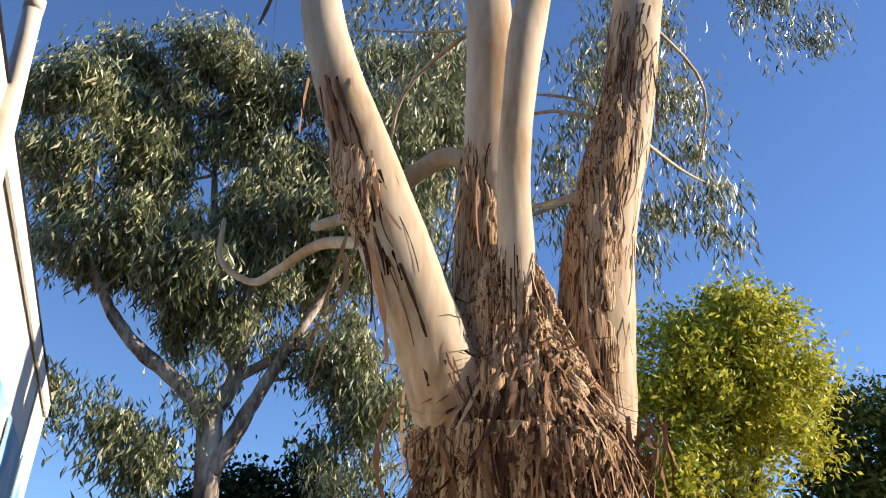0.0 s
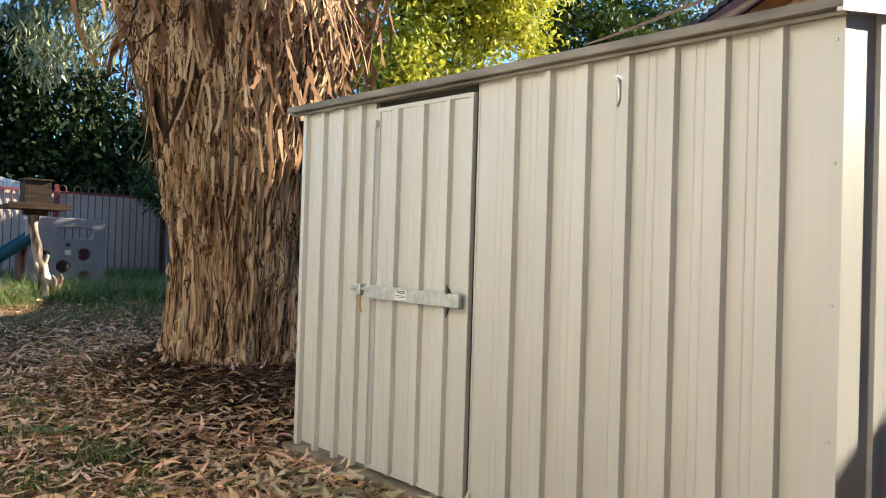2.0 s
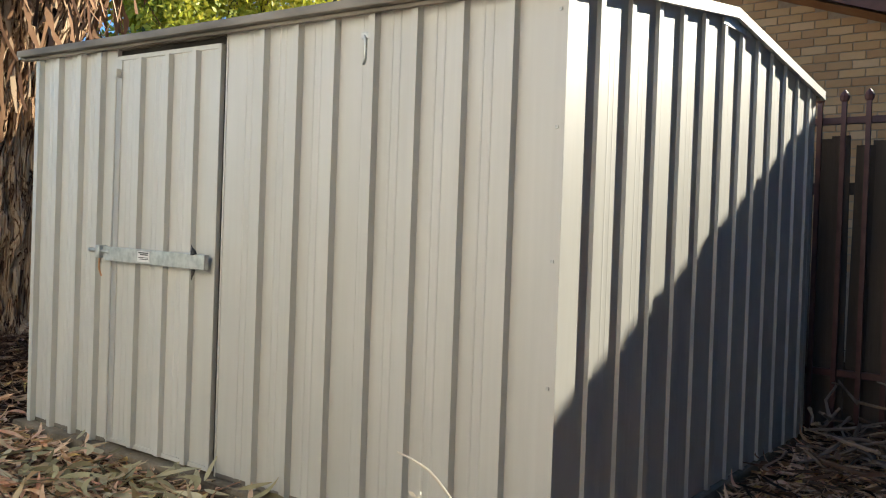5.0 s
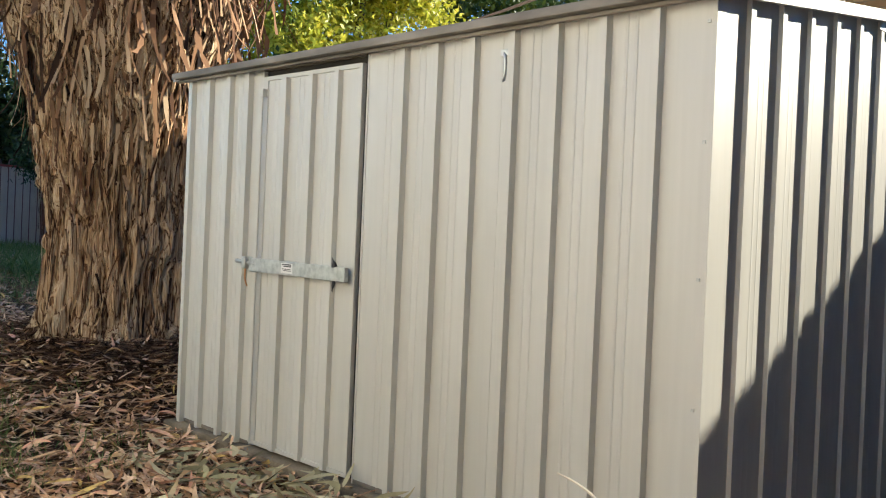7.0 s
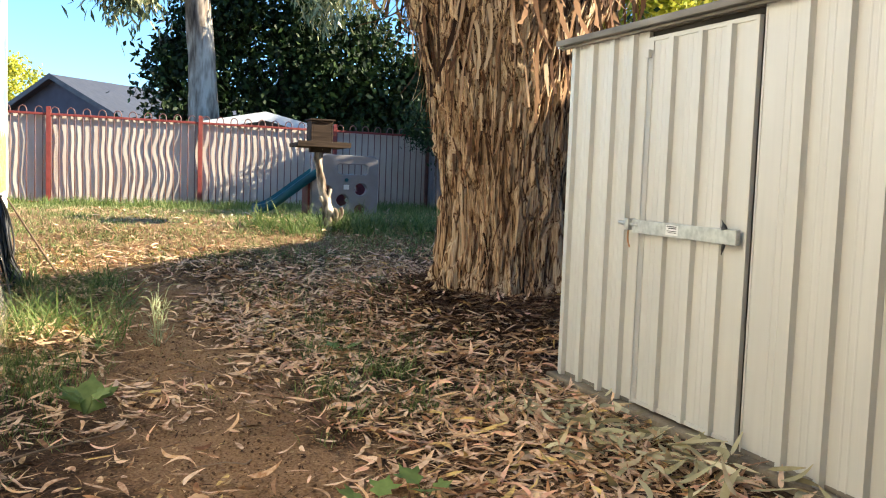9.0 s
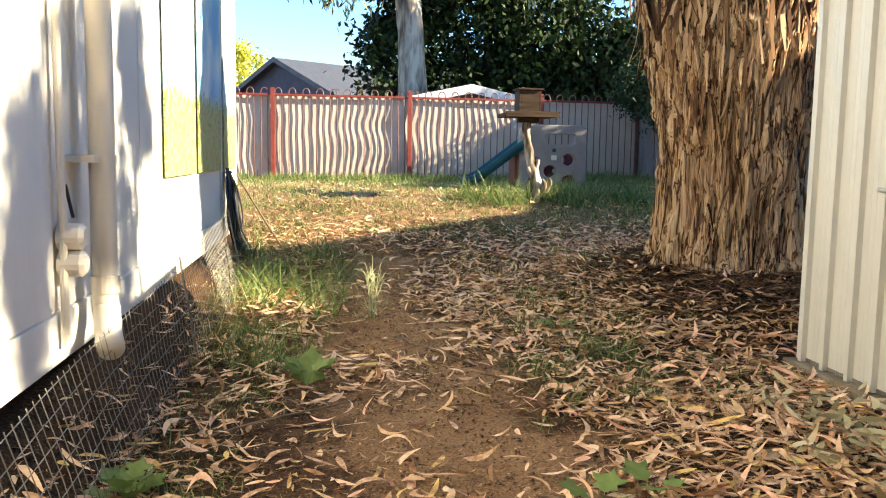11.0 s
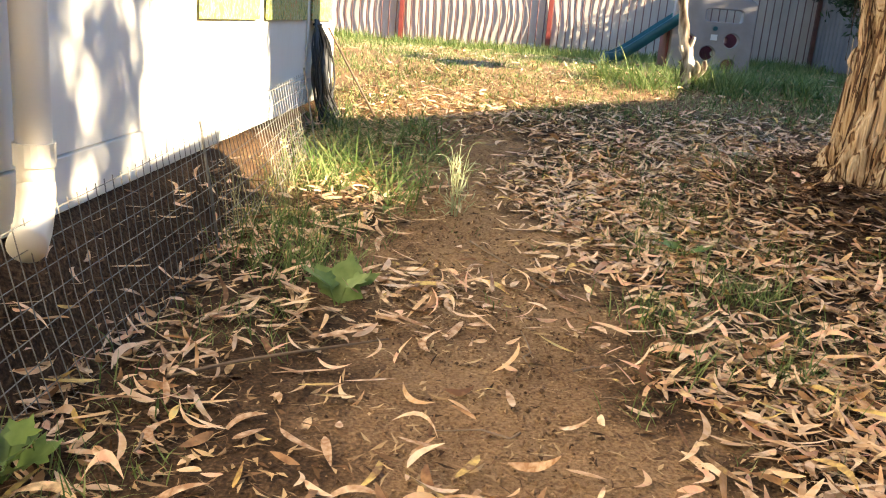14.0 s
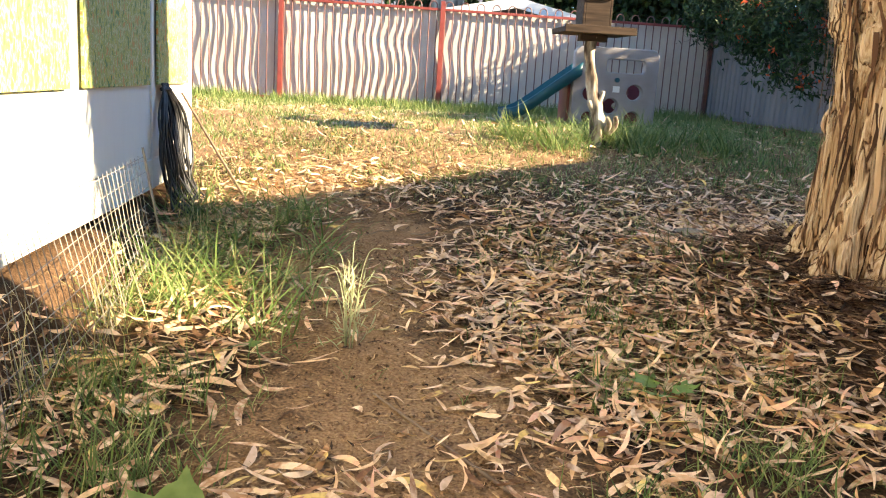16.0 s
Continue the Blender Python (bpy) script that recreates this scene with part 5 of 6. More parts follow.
def trunk_strips(n, z0, z1, L, W, out, curl):
    a, z = rg.uniform(0, 2 * np.pi, n), rg.uniform(z0, z1, n)
    R = np.stack([np.cos(a), np.sin(a), np.zeros(n)], 1)
    P = np.stack([np.full(n, 4.28), np.full(n, 6.9), z], 1) + R * (trunk_r(z) + rg.uniform(-0.01, 0.04, n))[:, None]
    slope = (trunk_r(z - 0.2) - trunk_r(z)) / 0.2
    D = np.array((0, 0, -1.0)) + R * (slope + rg.normal(size=n) * 0.05 + out)[:, None] + np.cross(R, (0, 0, 1.0)) * (rg.normal(size=n) * 0.13)[:, None]
    return P, D, R, rg.uniform(*L, n), rg.uniform(*W, n), rg.normal(size=n) * 0.12, rg.normal(size=n) * curl + 0.05


sets = [trunk_strips(200, 0.25, 1.7, (0.15, 0.6), (0.008, 0.03), 0.008, 0.06), trunk_strips(420, 1.3, 2.8, (0.1, 0.34), (0.008, 0.034), 0.015, 0.14), trunk_strips(620, 2.2, 3.5, (0.25, 0.8), (0.012, 0.055), 0.07, 0.45), trunk_strips(420, 2.75, 4.5, (0.3, 0.8), (0.01, 0.055), 0.2, 0.8)]
tagged(obj("loose_bark", blades("loose_bark", *[np.concatenate([s[i] for s in sets]) for i in range(7)], segs=7, ribbon=True), STRIP, gum, "shaggy strips of peeling bark"), kind="stuff")


def limb_strips(rows, z0, z1, n, L, W, out, curl, side=None):
    s = spline(rows, 14)
    z = rg.uniform(z0, z1, n)
    c = np.stack([np.interp(z, s[:, 2], s[:, i]) for i in (0, 1)] + [z], 1)
    r = np.interp(z, s[:, 2], s[:, 3])
    a = rg.uniform(0, 2 * np.pi, n) if side is None else rg.normal(side, 0.7, n)
    R = np.stack([np.cos(a), np.sin(a), np.zeros(n)], 1)
    ax = c - np.stack([np.interp(z + 0.3, s[:, 2], s[:, i]) for i in (0, 1)] + [z + 0.3], 1)
    D = ax / 0.3 + R * (rg.normal(size=n) * 0.04 + out)[:, None]
    return c + R * (r + 0.01)[:, None], D, R, rg.uniform(*L, n), rg.uniform(*W, n), rg.normal(size=n) * 0.15, rg.normal(size=n) * curl


LR = limb_rows
sets = [limb_strips(LR["left"], 4.4, 5.8, 110, (0.3, 0.9), (0.012, 0.045), 0.07, 0.3, 3.5), limb_strips(LR["left"], 3.0, 3.7, 50, (0.2, 0.5), (0.01, 0.04), 0.03, 0.25, -0.9),
        limb_strips(LR["back"], 3.4, 6.2, 260, (0.3, 1.0), (0.007, 0.03), 0.02, 0.15), limb_strips(LR["right"], 3.6, 8.4, 300, (0.3, 1.0), (0.007, 0.03), 0.02, 0.15, 3.9),
        limb_strips(LR["right"], 5.2, 8.2, 70, (0.3, 0.9), (0.007, 0.03), 0.06, 0.2), limb_strips(LR["front"], 4.2, 4.75, 90, (0.25, 0.6), (0.007, 0.03), 0.12, 0.4),
        limb_strips(LR["left"], 6.0, 6.3, 16, (0.3, 0.7), (0.02, 0.05), 0.1, 0.3, 3.3)]
tagged(obj("limb_bark", blades("limb_bark", *[np.concatenate([s[i] for s in sets]) for i in range(7)], segs=7, ribbon=True), STRIP, gum, "long brown bark strips on the limbs"), kind="stuff")
# single long strips that hang free
hang = []
for k in range(6):
    m2 = blades("bark_strip", [(0, 0, 0)], [(0, 0.05, -1)], [(0, -1, 0)], 1.0, 0.045, rg.normal() * 0.3, rg.normal() * 0.7, 9, 0.6, True)
    m2.materials.append(STRIP)
    hang.append(m2)
spots = [(2.55, 6.45, 4.75, 1.3), (2.62, 6.42, 4.6, 1.5), (2.7, 6.4, 4.5, 1.2), (2.5, 6.5, 4.4, 0.9), (2.05, 6.6, 6.1, 0.7), (2.1, 6.55, 6.2, 1.0), (3.75, 7.0, 5.75, 1.6), (3.7, 7.05, 5.8, 1.9), (3.8, 6.95, 5.6, 1.5), (3.66, 7.0, 5.5, 1.7),
         (1.65, 6.7, 7.4, 1.2), (1.7, 6.75, 7.5, 1.0), (5.8, 6.7, 7.9, 1.1), (5.85, 6.7, 7.6, 0.9), (3.05, 6.25, 3.3, 0.8), (3.0, 6.3, 3.2, 0.9), (2.85, 6.5, 3.4, 0.55), (2.8, 6.55, 3.35, 0.5), (4.75, 6.5, 4.6, 1.0), (4.7, 6.45, 4.4, 0.9)]
for k in range(60):
    a = rg.uniform(math.pi * 0.9, math.pi * 2.1)
    z = rg.uniform(2.6, 3.35)
    r = float(trunk_r(z)) + 0.06
    spots.append((4.28 + r * math.cos(a), 6.9 + r * math.sin(a), z, rg.uniform(0.25, 0.6)))
for k in range(26):
    spots.append((5.15 + rg.uniform(-0.12, 0.2), 6.3 + rg.uniform(-0.1, 0.25), rg.uniform(3.1, 3.45), rg.uniform(0.4, 0.9)))
for k, (x, y, z, L) in enumerate(spots):
    s = new("bark_strip", hang[k % 6])
    s.parent = gum
    s.matrix_basis = pose(x, y, z, rg.uniform(-14, 14), rg.uniform(-14, 14), rg.uniform(0, 360)) @ Matrix.Diagonal((rg.uniform(0.6, 1.5), 1, L, 1))


# ---- leaf litter ----
rg = np.random.RandomState(71)
SHED_BOX = (SX - 0.09, SY1 + 0.1)


def free(x, y, wall=0.5):
    """True where the ground is open: off the slab, the trunk, the wall."""
    r = np.hypot(x - TREE[0], y - TREE[1])
    return ((x > wall) | (y > 8.95)) & ~((x < 0.95) & (y < 5.0) & (np.abs(np.sin(x * 911 + y * 577)) < 0.72)) & ~((x > SHED_BOX[0]) & (y < SHED_BOX[1]) & (y > SY0 - 0.1)) & (r > 0.5) & (x < 6.8)


def bare(x, y):
    """How bare the trodden path is, 0 to 1."""
    xc = 1.95 - 0.09 * (y - 4) + 0.12 * np.sin(y * 1.7)
    return np.exp(-(np.abs(x - xc) / 0.43) ** 3) * np.clip((9.0 - y) / 1.5, 0, 1)


def scatter(n, x0, x1, y0, y1, keep):
    x, y = rg.uniform(x0, x1, n * 4), rg.uniform(y0, y1, n * 4)
    patch = np.array([noise.noise((a * 1.1, b * 1.1, 5.0)) for a, b in zip(x, y)])
    k = (rg.uniform(0, 1, n * 4) < keep(x, y, patch)) & free(x, y)
    return x[k][:n], y[k][:n]


dens = lambda x, y, p: np.clip((np.hypot(x - TREE[0], y - TREE[1]) - 0.5) / 0.75, 0.12, 1) * np.clip(0.55 + 1.3 * p + 0.35 * np.clip((x - 2.0) / 1.0, 0, 1), 0.06, 1) * (1 - 0.87 * bare(x, y)) * np.clip((9.8 - y) / 2.2, 0.05, 1) * np.clip((y + 1.6) / 2.4, 0, 1)


def litter(x, y, L, W, segs, lift, curl, bend=0.32):
    m = len(x)
    a = rg.uniform(0, 2 * np.pi, m)
    z = zg(x, y) + 0.008 + rg.uniform(0, lift, m)
    D = np.stack([np.cos(a), np.sin(a), rg.normal(size=m) * 0.13], 1)
    N = np.stack([rg.normal(size=m) * 0.45, rg.normal(size=m) * 0.45, np.ones(m)], 1)
    return blades("leaf_litter", np.stack([x, y, z], 1), D, N, rg.uniform(*L, m), rg.uniform(*W, m), rg.normal(size=m) * bend, rg.normal(size=m) * curl, segs, rg.choice([0.65, 0.8, 1.0]), blunt=0.68)


x, y = scatter(40000, -2.5, 6.6, -1.6, 13.5, dens)
tagged(obj("leaf_litter", litter(x, y, (0.05, 0.165), (0.009, 0.025), 6, 0.034, 0.46, 0.4), LITTER), "dry tan and brown gum leaves scattered on soil", "leaf litter", kind="stuff")
x, y = scatter(60000, 0.5, 5.5, 0.9, 10.5, lambda x, y, p: np.clip(0.75 + 0.8 * p, 0.1, 1) * (1 - 0.75 * bare(x, y)))
tagged(obj("leaf_crumbs", litter(x, y, (0.012, 0.075), (0.003, 0.013), 2, 0.010, 0.3), CRUMB), "small brown crumbs of leaf and bark on soil", "leaf litter", kind="stuff")
# a drift of greener leaves against the slab, and dark bark mulch round the tree
m = 300
x, y = rg.normal(3.38, 0.17, m), rg.normal(3.55, 0.42, m)
k = x < SX - 0.1
tagged(obj("leaf_drift", litter(x[k], y[k], (0.08, 0.18), (0.018, 0.034), 6, 0.09, 0.5), DRIFTLEAF), "drift of grey-green dry leaves against the slab", "leaf litter", kind="stuff")
m = 20000
a, r = rg.uniform(0, 2 * np.pi, m), 0.48 + np.abs(rg.normal(0, 0.42, m))
x, y = TREE[0] + r * np.cos(a), TREE[1] + r * np.sin(a)
k = free(x, y) & (y < 9)
tagged(obj("bark_mulch", litter(x[k], y[k], (0.02, 0.16), (0.004, 0.016), 3, 0.02, 0.3), MULCH), "fallen dark brown bark bits round the trunk", "bark mulch", kind="stuff")
# clods of soil on the trodden path
m = 16000
x, y = rg.normal(0, 0.42, m), rg.uniform(1.2, 8.8, m)
x = x + 1.95 - 0.09 * (y - 4)
k = free(x, y)
x, y = x[k], y[k]
size = rg.uniform(0.0015, 0.0055, len(x)) * rg.choice([1, 1, 1, 1.7], len(x))
octa = np.array([(1, 0, 0), (-1, 0, 0), (0, 1, 0), (0, -1, 0), (0, 0, 0.8), (0, 0, -0.8)])
V = octa[None] * size[:, None, None] * rg.uniform(0.6, 1.3, (len(x), 6, 1)) + np.stack([x, y, zg(x, y) + 0.006], 1)[:, None, :]
T = np.array([(0, 2, 4), (2, 1, 4), (1, 3, 4), (3, 0, 4), (2, 0, 5), (1, 2, 5), (3, 1, 5), (0, 3, 5)])
tagged(obj("soil_clods", fast_mesh("soil_clods", V.reshape(-1, 3), ((np.arange(len(x)) * 6)[:, None, None] + T[None]).reshape(-1, 3)), CLOD),
       "small crumbly clods of brown soil on the path", "soil", kind="stuff")
# countable single leaves beside the path
lm = []
for k in range(9):
    m2 = blades("fallen_leaf", [(0, 0, 0)], [(1, 0, 0.02)], [(0, 0.1, 1)], rg.uniform(0.11, 0.2), rg.uniform(0.016, 0.03), rg.normal() * 0.5, rg.uniform(-0.6, 0.5), 8, rg.choice([0.65, 0.8, 1.0]), blunt=0.7)
    m2.materials.append(LITTER)
    lm.append(m2)
x, y = scatter(260, 0.8, 3.4, 2.9, 7.0, lambda x, y, p: 0.9 - 0.84 * bare(x, y))
for i in range(len(x)):
    o = new("fallen_leaf", lm[i % 9])
    o.parent = bpy.data.objects["ground"]
    o.matrix_basis = pose(x[i], y[i], float(zg(x[i], y[i])) + 0.028, rg.uniform(-14, 14), rg.uniform(-8, 8), rg.uniform(0, 360))

# twigs
for i in range(46):
    x0, y0 = rg.uniform(0.75, 3.5), rg.uniform(2.6, 9)
    if not free(np.array(x0), np.array(y0)):
        continue
    a, L = rg.uniform(0, 2 * math.pi), rg.uniform(0.08, 0.32)
    rows = []
    for k in range(5):
        xx, yy = x0 + math.cos(a) * L * k / 4 + rg.normal() * 0.016, y0 + math.sin(a) * L * k / 4 + rg.normal() * 0.016
        rows.append((xx, yy, float(zg(xx, yy)) + 0.022 + rg.uniform(0, 0.012), 0.0034 * (1.15 - k / 5)))
    tagged(part("twig", tube(bmesh.new(), rows, 5), TWIG), "thin dry twig lying on the litter", "twig", "twigs on the ground")
for rows in ([(0.9, 3.95, 0.03, 0.005), (1.1, 4.1, 0.04, 0.005), (1.45, 4.35, 0.035, 0.003)],
             [(3.3, 5.7, 0.17, 0.018), (3.6, 5.9, 0.28, 0.02), (3.85, 6.0, 0.32, 0.012)], [(2.05, 4.95, 0.025, 0.005), (1.85, 5.3, 0.035, 0.005), (1.68, 5.6, 0.045, 0.004)]):
    tagged(part("stick", tube(bmesh.new(), spline(rows, 5), 7), TWIG, None, "", True), "grey-brown fallen stick on the litter", "stick", "sticks on the ground")

# ---- grass ----


def turf(name, label, x, y, h, w, material, lean=0.35, bend=0.7):
    m = len(x)
    a = rg.uniform(0, 2 * np.pi, m)
    D = np.stack([np.cos(a) * lean * rg.uniform(0.2, 1.3, m), np.sin(a) * lean * rg.uniform(0.2, 1.3, m), np.ones(m)], 1)
    N = -np.stack([np.cos(a), np.sin(a), np.zeros(m)], 1)
    me = blades(name, np.stack([x, y, zg(x, y) - 0.005], 1), D, N, h, w, rg.normal(size=m) * 0.1, -rg.uniform(0.1, bend * 2, m), 4, 0.45)
    return tagged(obj(name, me, material), label, "grass", kind="stuff")


def tufts(n, per, x0, x1, y0, y1, r, keep=None):
    x, y = rg.uniform(x0, x1, n), rg.uniform(y0, y1, n)
    if keep is not None:
        k = keep(x, y)
        x, y = x[k], y[k]
    x, y = np.repeat(x, per) + rg.normal(size=len(x) * per) * r, np.repeat(y, per) + rg.normal(size=len(y) * per) * r
    k = free(x, y, 0.47)
    return x[k], y[k]


for nm, lab, args, h, w, mt, lean in (
        ("wall_grass", "long green grass along the wall foot", (95, 15, 0.60, 1.4, 6.0, 8.0, 0.05), (0.10, 0.46), (0.004, 0.009), GRASS, 1.1),
        ("wall_grass", "short green grass by the wire mesh", (40, 22, 0.68, 1.15, 4.9, 5.7, 0.07), (0.06, 0.22), (0.003, 0.007), GRASS, 0.5),
        ("seed_grass", "pale dry grass stalks by the mesh", (12, 8, 0.55, 0.8, 5.4, 7.4, 0.04), (0.2, 0.45), (0.002, 0.0035), DRYGRASS, 0.25),
        ("feeder_grass", "tall lush grass round the feeder", (85, 24, 2.8, 5.0, 10.1, 11.2, 0.07), (0.12, 0.44), (0.006, 0.013), GRASS, 0.9),
        ("shade_grass", "green grass behind the big tree", (330, 18, 3.9, 6.9, 8.9, 13.5, 0.08), (0.05, 0.2), (0.005, 0.011), GRASS, 0.7),
        ("fence_grass", "tall grass at the fence foot", (420, 26, -3, 7.0, 14.6, 16.6, 0.10), (0.06, 0.24), (0.007, 0.014), GRASS, 0.4),
        ("lawn", "thin patchy green lawn on bare soil", (3000, 15, -4, 7.0, 8.7, 16.6, 0.08), (0.02, 0.11), (0.005, 0.010), GRASS, 0.6),
        ("dry_lawn", "straw-coloured dry grass in the lawn", (2600, 14, -3.5, 6.5, 8.4, 14.8, 0.09), (0.02, 0.08), (0.004, 0.008), DRYGRASS, 0.9),
        ("tree_grass", "green grass tufts near the big tree", (70, 18, 2.2, 3.4, 4.6, 9.2, 0.07), (0.05, 0.17), (0.003, 0.007), GRASS, 0.5),
        ("clump_grass", "green grass clumps among the fallen leaves", (26, 44, 2.35, 3.15, 4.2, 6.3, 0.075), (0.05, 0.2), (0.003, 0.006), GRASS, 0.7),
        ("path_grass", "sparse small grass tufts in the litter", (70, 9, 0.8, 3.4, 2.4, 9.0, 0.035), (0.04, 0.13), (0.0025, 0.005), GRASS, 0.5),
        ("left_grass", "grass tufts beside the path", (26, 16, 0.7, 1.15, 2.9, 4.6, 0.04), (0.05, 0.15), (0.003, 0.006), GRASS, 0.5)):
    x, y = tufts(*args)
    turf(nm, lab, x, y, rg.uniform(*h, len(x)), rg.uniform(*w, len(x)), mt, lean)


# ---- weeds ----
def lobed_leaf(L):
    """A maple-like leaf in the xy plane, stalk at the origin, with a fold along its middle."""
    pts = [(0, 0), (0.22, 0.10), (0.42, 0.16), (0.30, 0.36), (0.50, 0.44), (0.62, 0.66), (0.30, 0.62), (0.22, 0.74), (0.10, 0.82), (0, 1.0)]
    b = bmesh.new()
    mid = [b.verts.new((0, y * L, -0.04 * L * math.sin(math.pi * y))) for y in np.linspace(0, 1, 10)]
    for s in (-1, 1):
        edge = [b.verts.new((s * x * L, y * L, (0.10 * x - 0.12 * y * y) * L)) for x, y in pts[1:-1]]
        ring = [mid[0]] + edge + [mid[-1]]
        for i in range(len(ring) - 1):
            j, k = min(i, 9), min(i + 1, 9)
            vs = [mid[j], ring[i], ring[i + 1], mid[k]]
            vs = [v for n2, v in enumerate(vs) if v not in vs[:n2]]
            if len(vs) > 2:
                try:
                    b.faces.new(vs)
                except ValueError:
                    pass
    bmesh.ops.recalc_face_normals(b, faces=b.faces[:])
    return b


def weed(x, y, leaves, label):
    w = thing("broadleaf_weed", label, "weed", "broadleaf weeds")
    z = float(zg(x, y))
    for L, yaw, up, h in leaves:
        o = part("leaf", lobed_leaf(L), WEEDLEAF, w, "", True)
        d = Vector((math.sin(-radians(yaw)), math.cos(radians(yaw)), 0))
        o.matrix_basis = pose(x + d.x * 0.03, y + d.y * 0.03, z + h, up, 0, yaw)
        part("stalk", tube(bmesh.new(), [(x, y, z - 0.01, 0.003), (x + d.x * 0.03, y + d.y * 0.03, z + h, 0.002)], 5), WEEDLEAF, w)


weed(1.23, 4.68, [(0.20, -12, 60, 0.0), (0.12, 50, 35, 0.05), (0.14, 120, 40, 0.08), (0.11, 290, 35, 0.07), (0.10, 60, 40, 0.06)], "upright bright green lobed weed in the litter")
weed(0.74, 3.44, [(0.11, 20, 35, 0.02), (0.12, 120, 25, 0.03), (0.10, 220, 40, 0.03), (0.11, 300, 30, 0.03), (0.09, 70, 50, 0.05), (0.09, 170, 50, 0.06), (0.08, 260, 45, 0.06), (0.08, 340, 40, 0.07)], "low green rosette weed")
weed(2.16, 3.26, [(0.12, 80, 30, 0.04), (0.11, 200, 30, 0.04), (0.10, 320, 30, 0.05)], "low green weed among fallen leaves")
weed(2.36, 3.33, [(0.11, 30, 30, 0.05), (0.10, 160, 20, 0.05), (0.08, 270, 20, 0.04)], "low green weed among fallen leaves")
weed(2.62, 5.55, [(0.10, 30, 20, 0.04), (0.11, 150, 20, 0.04), (0.10, 260, 25, 0.04)], "low green weed near the tree")
weed(1.28, 5.9, [(0.06, 30, 20, 0.03), (0.06, 190, 20, 0.03)], "small green seedling on the path")
tall = thing("tall_weed", "pale upright grassy weed on the path", "weed")
TX, TY = 1.59, 6.04
zt = float(zg(TX, TY))
for i in range(8):
    a, L = rg.uniform(0, 6.28), rg.uniform(0.2, 0.42)
    c, d = math.cos(a), math.sin(a)
    part("stem", tube(bmesh.new(), spline([(TX + c * 0.015, TY + d * 0.015, zt, 0.0024), (TX + c * 0.03, TY + d * 0.03, zt + L * 0.55, 0.0018), (TX + c * 0.07, TY + d * 0.07, zt + L * 0.95, 0.0014), (TX + c * 0.14, TY + d * 0.14, zt + L, 0.0016)], 4), 5), WEEDSTEM, tall, "", True)
m = 90
x, y = TX + rg.normal(size=m) * 0.035, TY + rg.normal(size=m) * 0.035
D = np.stack([rg.normal(size=m), rg.normal(size=m), np.abs(rg.normal(size=m)) + 1.0], 1)
tagged(obj("blade_tuft", blades("blade_tuft", np.stack([x, y, zt + rg.uniform(0, 0.26, m)], 1), D, rg.normal(size=(m, 3)), rg.uniform(0.05, 0.13, m), 0.007, 0.1, -0.6, 3, 0.5), WEEDSTEM, tall), kind="stuff")
stalk = thing("dead_grass_stalk", "bleached dead grass stalk before the shed", "grass stalk")
part("stem", tube(bmesh.new(), spline([(2.6, 1.20, 0.0, 0.0026), (2.6, 1.21, 0.3, 0.0024), (2.6, 1.265, 0.56, 0.002), (2.6, 1.32, 0.63, 0.0018), (2.6, 1.38, 0.685, 0.0022), (2.6, 1.42, 0.703, 0.0018), (2.6, 1.46, 0.712, 0.001)], 5), 6), DEADSTALK, stalk, "", True)
part("stem", tube(bmesh.new(), spline([(2.6, 1.33, 0.0, 0.0022), (2.6, 1.34, 0.4, 0.002), (2.6, 1.345, 0.55, 0.0018), (2.6, 1.325, 0.62, 0.0012)], 5), 6), DEADSTALK, stalk, "", True)
part("stem", tube(bmesh.new(), spline([(2.6, 1.41, 0.0, 0.0022), (2.6, 1.415, 0.4, 0.002), (2.6, 1.405, 0.6, 0.0015), (2.6, 1.413, 0.643, 0.0012)], 5), 6), DEADSTALK, stalk, "", True)
m = 22
P = np.array([(2.6, 1.413, 0.642), (2.6, 1.345, 0.645), (2.6, 1.40, 0.64)])[np.arange(m) % 3] + rg.normal(size=(m, 3)) * 0.006
tagged(obj("seed_head", blades("seed_head", P, rg.normal(size=(m, 3)), rg.normal(size=(m, 3)), 0.018, 0.007, 0, 0.4, 2), DEADSTALK, stalk), kind="stuff")

# ---- dry debris heaped behind the shed, and twigs on its roof ----
heap = bmesh.new()
for i in range(260):
    x0, y0 = rg.uniform(4.6, 6.8), rg.uniform(-0.4, 1.75)
    a, L = rg.normal(0.5, 0.7), rg.uniform(0.3, 1.1)
    top_z = 0.02 + 0.42 * max(0.0, 1 - ((x0 - 6.9) / 1.6) ** 2) * max(0.0, 1 - ((y0 - 1.1) / 1.6) ** 2)
    z0 = float(zg(x0, y0)) - 0.06 + rg.uniform(0.2, 1) * top_z
    rows = [(x0 + math.cos(a) * L * (k / 4 - 0.5) + rg.normal() * 0.02, y0 + math.sin(a) * L * (k / 4 - 0.5) + rg.normal() * 0.02, z0 + 0.03 + rg.normal() * 0.02, rg.uniform(0.004, 0.012)) for k in range(5)]
    rows = [r for r in rows if r[0] < 6.75 and r[1] < 1.68]
    if len(rows) > 2:
        tube(heap, rows, 5)
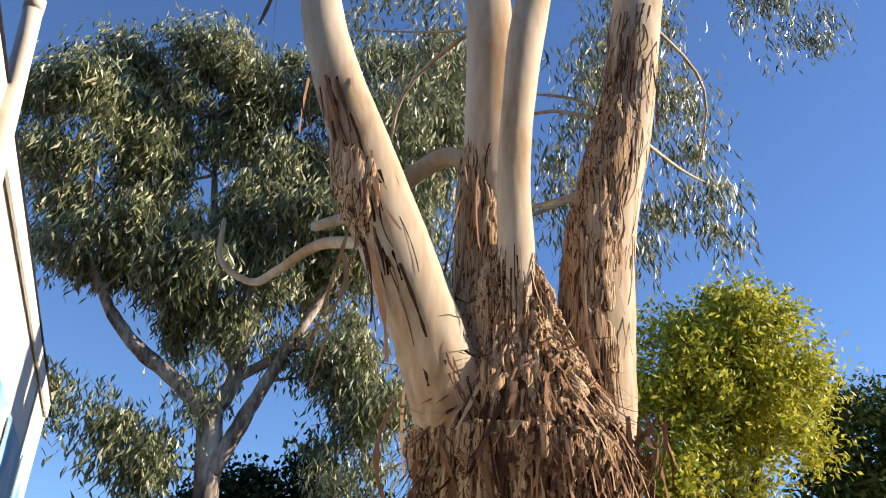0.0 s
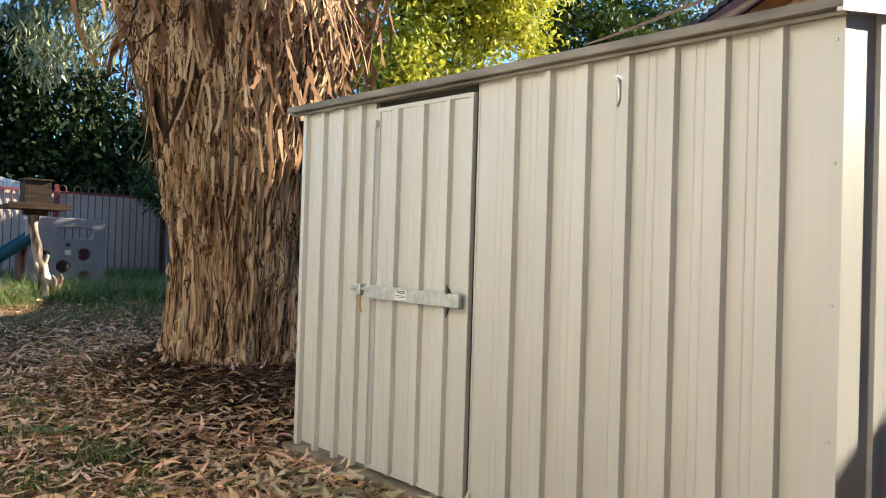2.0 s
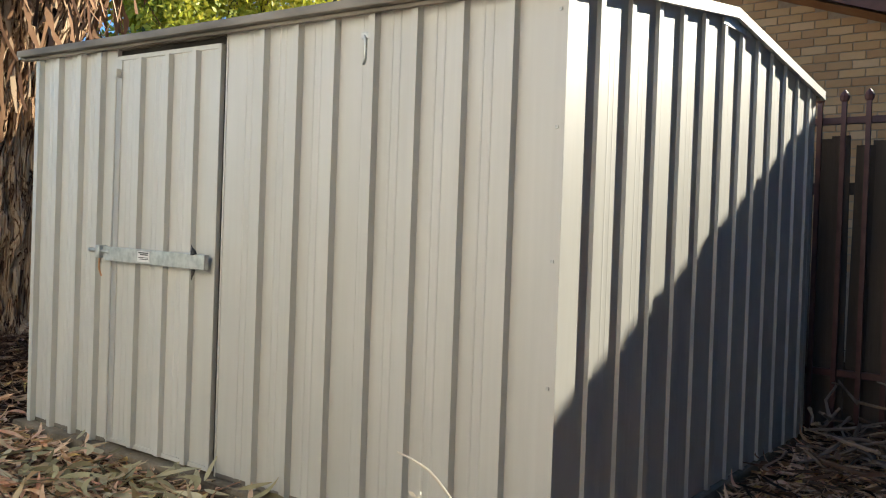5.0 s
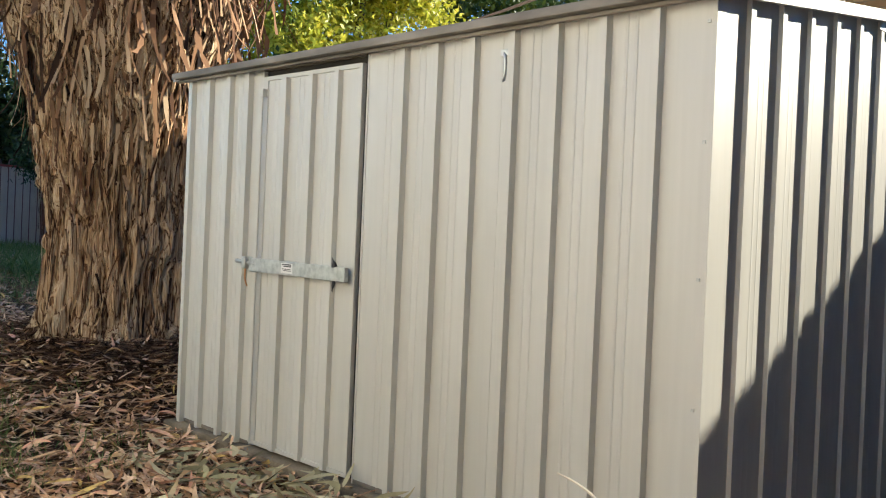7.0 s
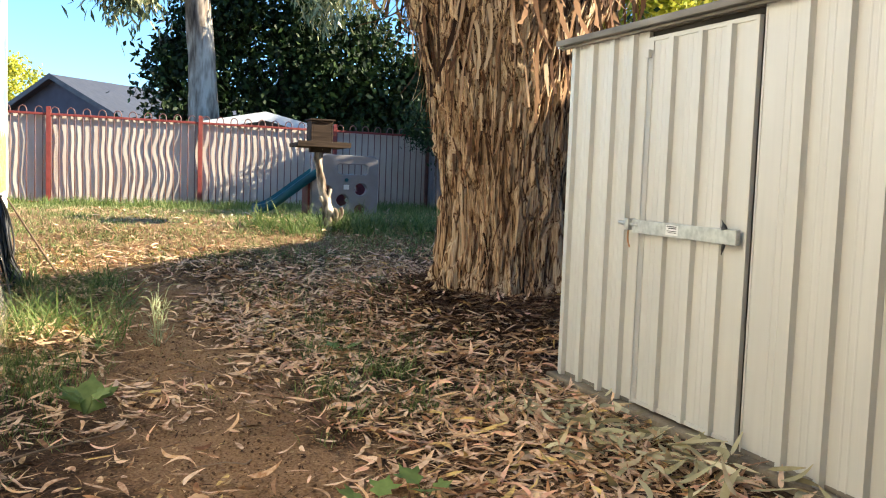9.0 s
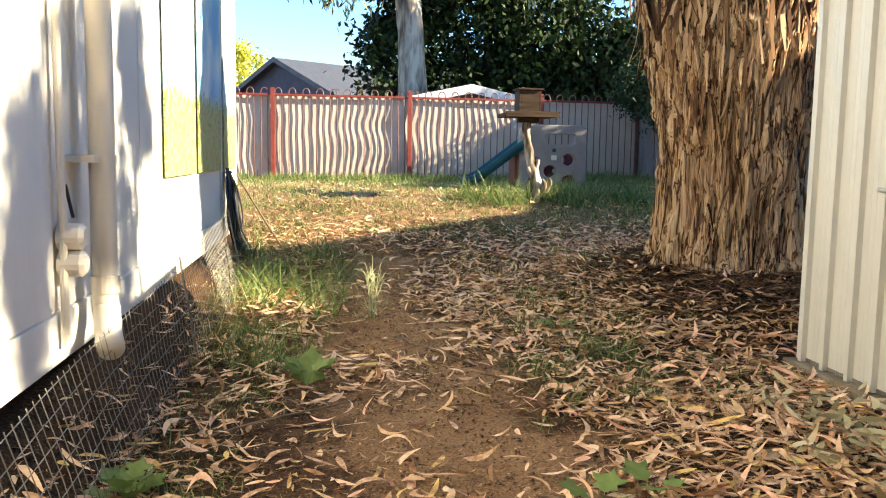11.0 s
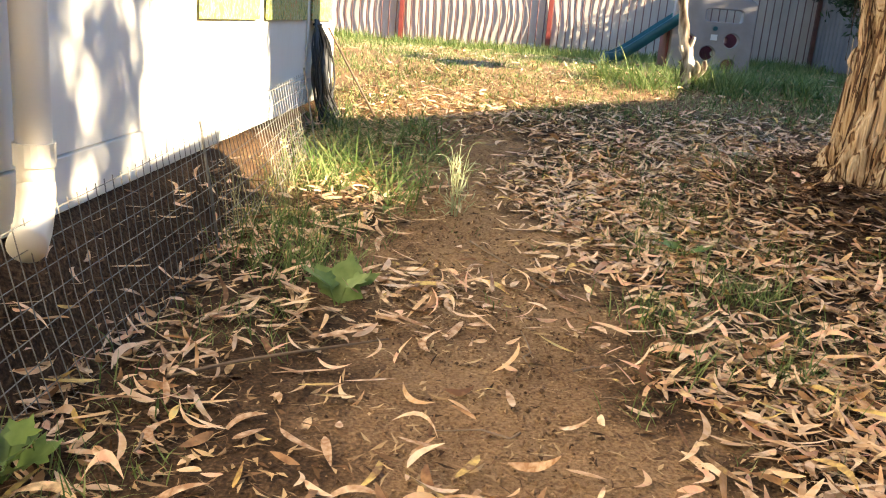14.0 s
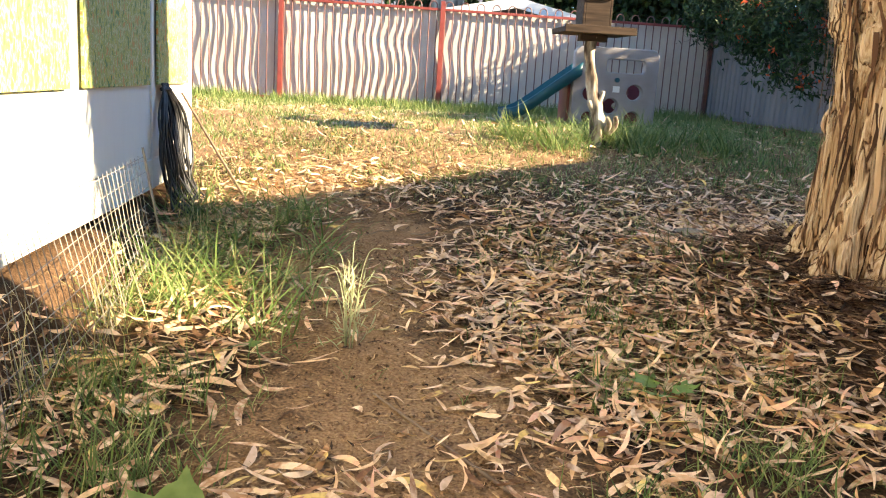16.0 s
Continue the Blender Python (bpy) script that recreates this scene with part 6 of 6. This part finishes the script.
tagged(part("stick_heap", heap, TWIG), "heap of dry sticks and bark by the shed end", "stick heap", kind="stuff")
m = 900
x, y = rg.uniform(4.2, 6.8, m), rg.uniform(-0.5, 1.65, m)
tagged(obj("heap_leaves", litter(x, y, (0.07, 0.2), (0.012, 0.03), 5, 0.12, 0.3), MULCH), "dry leaves and bark heaped behind the shed", "leaf litter", kind="stuff")
for rows in ([(4.0, 2.2, 2.03, 0.008), (4.3, 2.6, 2.07, 0.009), (4.55, 3.1, 2.1, 0.006)], [(3.85, 2.35, 2.0, 0.006), (4.1, 2.9, 2.05, 0.006), (4.2, 3.2, 2.07, 0.004)]):
    tagged(part("roof_twig", tube(bmesh.new(), spline(rows, 5), 6), TWIG, None, "", True), "reddish dry twig lying on the shed roof", "twig", "twigs on the shed roof")
stone = bmesh.new()
bmesh.ops.create_icosphere(stone, subdivisions=3, radius=0.08)
for v in stone.verts:
    v.co = Vector((v.co.x * 1.5, v.co.y, v.co.z * 0.5)) * (1 + 0.25 * noise.noise(v.co * 9))
st = part("flat_stone", stone, CONCRETE, None, "", True)
st.location = (3.47, 7.55, float(zg(3.47, 7.55)) + 0.02)
tagged(st, "flat pale grey stone in the grass", "stone")

# ---- bricks of the house ----
bk = box(bmesh.new(), -0.012, 0.004, -0.114, 0.114, -0.037, 0.037, 0.003)
bme = bpy.data.meshes.new("brick")
bk.to_mesh(bme), bk.free()
bme.materials.append(BRICK)
wallp = [o for o in house.children if o.name.split(".")[0] == "wall"][0]
rest = bmesh.new()
for j in range(52):
    z = 0.9 + j * 0.086
    for i in range(58):
        y = 1.15 + i * 0.24 + 0.12 * (j % 2)
        if z > RZ - (PITCH if y > RY else LOW) * abs(y - RY) - 0.3:
            continue
        if 1.3 < y < 3.6 and 1.9 < z < 3.9:
            o = new("brick", bme)
            o.parent, o.location = wallp, (HX + 0.446, y, z)
        elif y < 8.05:
            box(rest, HX + 0.434, HX + 0.449, y - 0.114, y + 0.114, z - 0.037, z + 0.037)
tagged(part("brick_rest", rest, BRICKS, wallp, "courses of tan brick"), kind="stuff")
